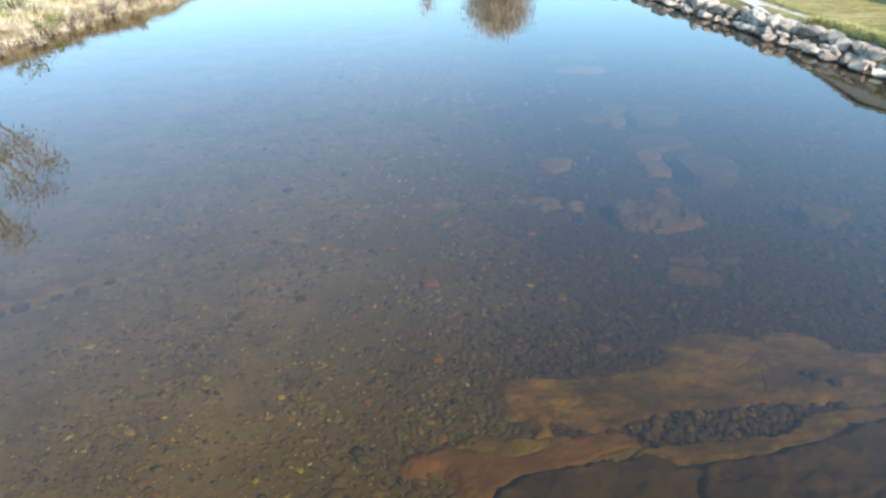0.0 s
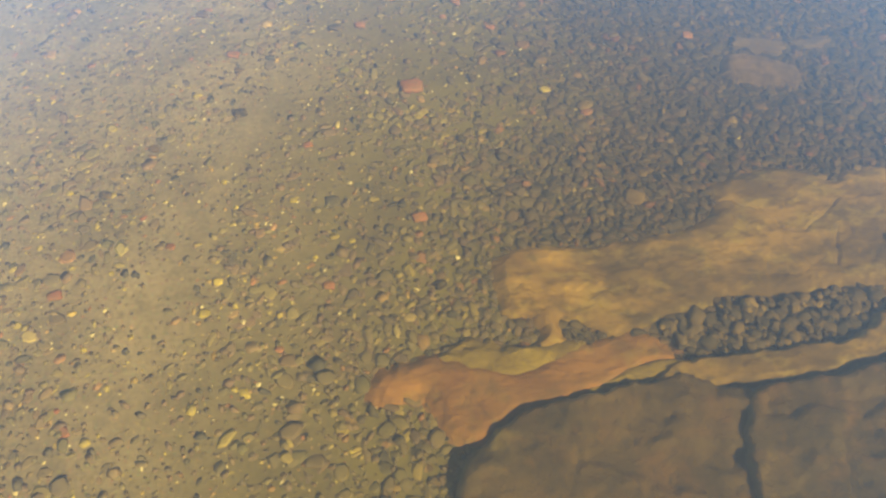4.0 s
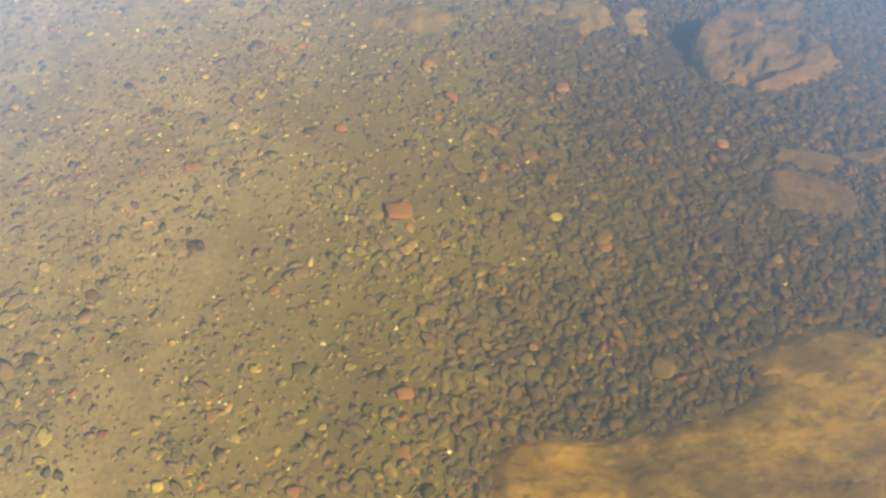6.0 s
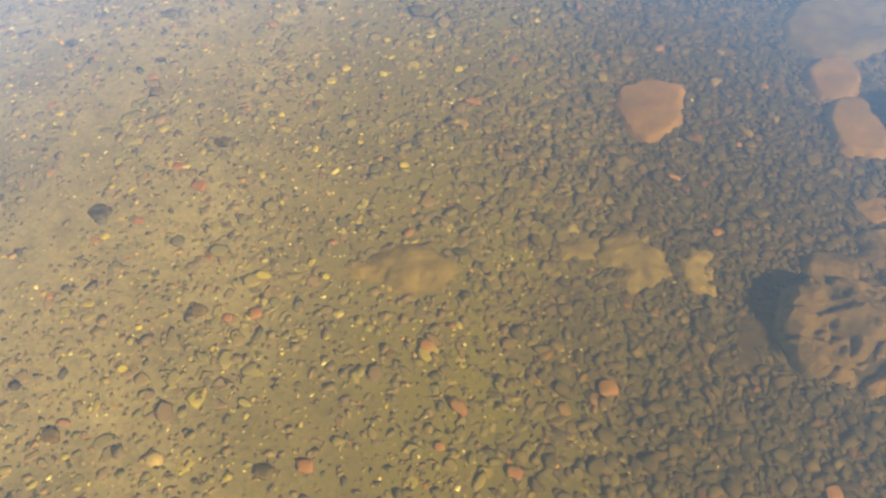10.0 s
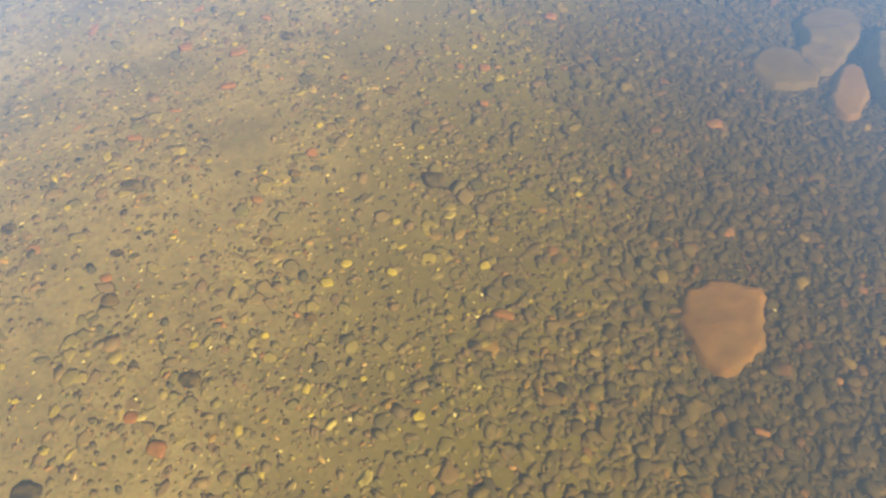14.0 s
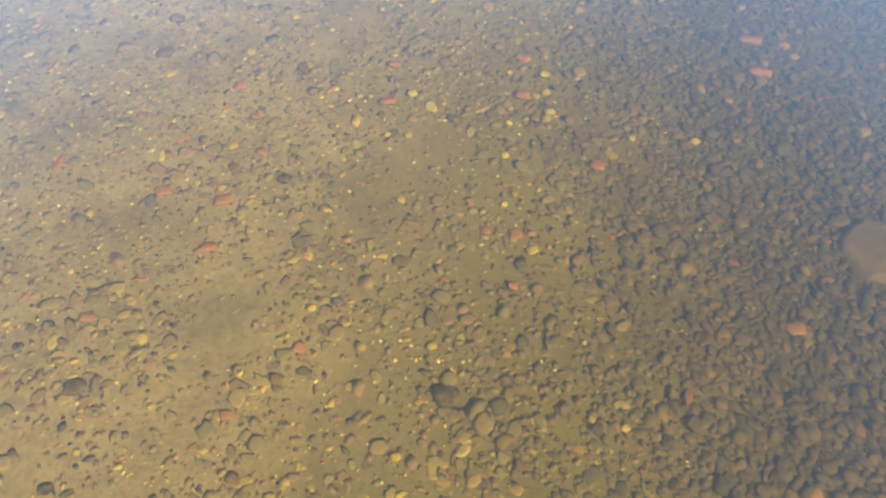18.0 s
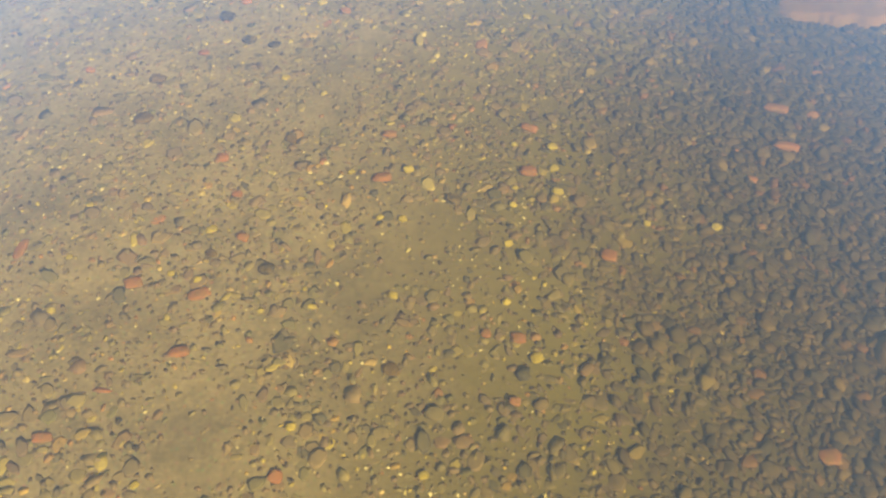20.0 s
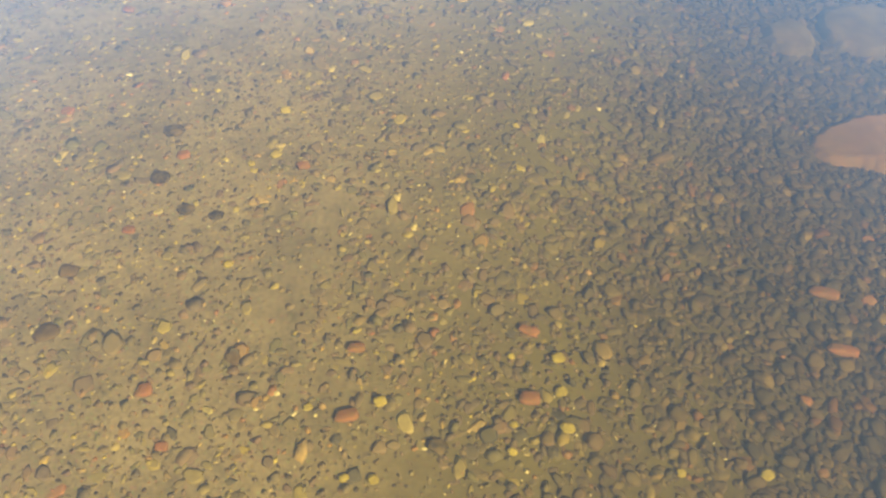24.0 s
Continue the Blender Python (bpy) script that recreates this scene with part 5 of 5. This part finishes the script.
# ---- trees, seen mirrored in the water ----
def limb(verts, faces, a, b, ra, rb):
    d = (b - a).normalized()
    u = d.orthogonal().normalized()
    w = d.cross(u)
    k, n = len(verts), 7
    for p, r in ((a, ra), (b, rb)):
        for i in range(n):
            q = 2 * math.pi * i / n
            verts.append(tuple(p + u * math.cos(q) * r + w * math.sin(q) * r))
    for i in range(n):
        j = (i + 1) % n
        faces.append((k + i, k + j, k + n + j, k + n + i))


def tree(x, y, tall, crown_low, crown_r, leaf, label, seed, leaves, leaf_size, clumps=26, clump_r=0.35):
    rng = random.Random(seed)
    ob = thing("tree", label, "tree", "trees on the banks", at=(x, y, land_at(x, y) - 0.05))
    tv, tf, lv, lf = [], [], [], []
    base, r0 = Vector((0, 0, 0)), tall * 0.022
    knots = [base]
    for i in range(1, 6):
        knots.append(Vector((rng.gauss(0, 0.02) * tall, rng.gauss(0, 0.02) * tall, tall * 0.9 * i / 5)))
    for i in range(5):
        limb(tv, tf, knots[i], knots[i + 1], r0 * (1 - i * 0.18), r0 * (1 - (i + 1) * 0.18))
    for c in range(clumps):
        t = rng.random()
        z = crown_low + (tall - crown_low) * t
        wide = crown_r * math.sqrt(max(0.05, 1 - (2 * t - 0.8) ** 2 / 1.5))
        a, r = rng.uniform(0, 6.28), wide * math.sqrt(rng.random())
        tip = Vector((math.cos(a) * r, math.sin(a) * r, z))
        root = Vector((0, 0, max(crown_low * 0.6, z - r * 0.8 - 0.1 * tall)))
        mid = root.lerp(tip, 0.5) + Vector((0, 0, -0.04 * tall))
        limb(tv, tf, root, mid, r0 * 0.35, r0 * 0.22)
        limb(tv, tf, mid, tip, r0 * 0.22, r0 * 0.05)
        for _ in range(leaves // clumps):
            p = tip + Vector((rng.gauss(0, 1), rng.gauss(0, 1), rng.gauss(0, 0.7))) * clump_r
            d = Vector((rng.gauss(0, 1), rng.gauss(0, 1), rng.gauss(0, 1))).normalized() * leaf_size
            e = Vector((rng.gauss(0, 1), rng.gauss(0, 1), rng.gauss(0, 1))).normalized() * leaf_size * 0.6
            k = len(lv)
            lv += [tuple(p - d), tuple(p + e), tuple(p + d), tuple(p - e)]
            lf.append((k, k + 1, k + 2, k + 3))
    part("trunk", mesh_from("trunk", tv, tf, BARK, True), ob)
    part("crown", mesh_from("crown", lv, lf, leaf), ob)
    return ob


tree(-12.2, 12.1, 5.4, 2.3, 2.3, LEAF, "slender bank tree with thin brown-green foliage", 31, 5200, 0.040, 17, 0.30)
tree(10.0, 62.5, 8.7, 1.0, 3.3, TWIG, "rounded leafless brown tree on the far bank", 32, 26000, 0.13, 190, 0.80)
tree(3.2, 63.4, 8.0, 1.5, 0.9, TWIG, "thin bare tree on the far bank", 34, 900, 0.10, 24, 0.5)

# ---- brown-roofed house behind the meadow, seen mirrored at the right bank ----
def house():
    ob = thing("house", "plain brown boarded house with a pitched brown roof", "house", at=(16.5, 16.2, land_at(16.5, 16.2)))
    L, D, eave, ridge = 3.9, 7.0, 2.15, 2.6
    verts = [(0, -L, -0.3), (0, L, -0.3), (0, L, eave), (0, 0, ridge - 0.1), (0, -L, eave),
             (D, -L, -0.3), (D, L, -0.3), (D, L, eave), (D, 0, ridge - 0.1), (D, -L, eave)]
    faces = [(0, 1, 2, 3, 4), (9, 8, 7, 6, 5), (0, 4, 9, 5), (1, 6, 7, 2)]
    part("wall", mesh_from("wall", verts, faces, BOARDS), ob)
    rv, rf = [], []
    for s in (-1, 1):
        k = len(rv)
        e, zz = L + 0.3, eave - 0.08
        rv += [(-0.08, 0, ridge), (D + 0.5, 0, ridge), (D + 0.5, s * e, zz), (-0.08, s * e, zz)]
        rv += [(-0.08, 0, ridge + 0.1), (D + 0.5, 0, ridge + 0.1), (D + 0.5, s * e, zz + 0.1), (-0.08, s * e, zz + 0.1)]
        rf += [(k, k + 1, k + 2, k + 3), (k + 4, k + 5, k + 6, k + 7), (k, k + 3, k + 7, k + 4), (k + 3, k + 2, k + 6, k + 7), (k + 1, k + 5, k + 6, k + 2)]
    part("roof", mesh_from("roof", rv, rf, ROOF), ob)
    return ob


house()

# ---- cobbles that can be told apart ----
COBBLES = [stone_mesh("cobble", COBBLE, 50 + i * 3.1, 0.8) for i in range(8)]
cob_rng = random.Random(77)
# dark cobbles added along the rock bar's lower edge to stand for its shadows
for x, y, s in ((-3.77, 0.23, 0.13), (-4.03, 0.06, 0.16), (-4.26, -0.07, 0.12), (-4.55, -0.29, 0.18), (-4.74, -0.42, 0.15)):
    ob = new("cobble", cob_rng.choice(COBBLES))
    ob.scale = (s, s * 0.6, s * 0.45)
    ob.rotation_euler = (0, 0, 0.6)
    ob.location = (x, y, land_at(x, y) + 0.02)
    ob.parent = ground
made = 0
while made < 280:
    y = cob_rng.uniform(-3.2, 11.5)
    x = cob_rng.uniform(0.5 + 0.19 * y, 4.2)
    on_rock = any((x - a) ** 2 + (y - b) ** 2 < r * r for a, b, r in ROCKS)
    if on_rock or (x > 0.2 and -4.9 < y < -1.0) or (x > 2.3 and 0.9 < y < 2.5):
        continue
    ob = new("cobble", cob_rng.choice(COBBLES))
    s = cob_rng.uniform(0.08, 0.125)
    ob.scale = (s, s * cob_rng.uniform(0.6, 0.95), s * cob_rng.uniform(0.4, 0.6))
    ob.rotation_euler = (cob_rng.uniform(-0.2, 0.2), cob_rng.uniform(-0.2, 0.2), cob_rng.uniform(0, 6.28))
    ob.location = (x, y, land_at(x, y) + s * 0.08)
    ob.parent = ground
    made += 1
# the pocket of cobbles caught on the ledge, and two lying on it
POCKET = [(1.59, -2.53), (1.75, -2.46), (1.99, -2.40), (2.19, -2.33), (2.65, -2.36), (2.97, -2.30), (3.28, -2.35), (3.14, -2.53), (2.85, -2.68), (2.64, -2.70), (2.34, -2.74), (2.00, -2.76), (1.77, -2.78)]
made = 0
while made < 290:
    x, y = cob_rng.uniform(1.6, 3.4), cob_rng.uniform(-2.75, -2.2)
    if inside(POCKET, np.array([x]), np.array([y]))[0] < 0.01:
        continue
    ob = new("cobble", cob_rng.choice(COBBLES))
    s = cob_rng.uniform(0.035, 0.075) + (0.045 if cob_rng.random() < 0.22 else 0.0)
    ob.scale = (s, s * cob_rng.uniform(0.6, 0.95), s * 0.6)
    ob.rotation_euler = (0, 0, cob_rng.uniform(0, 6.28))
    ob.location = Vector((x, y, 0.016 + cob_rng.uniform(0, 0.022))) - ledge.location
    ob.parent = ledge
    made += 1
for x, y, s in ((3.63, -2.02, 0.15), (3.75, -2.11, 0.13), (3.54, -1.95, 0.09)):
    ob = new("cobble", cob_rng.choice(COBBLES))
    ob.scale = (s, s * 0.8, s * 0.6)
    ob.location = Vector((x, y, 0.085)) - ledge.location
    ob.parent = ledge
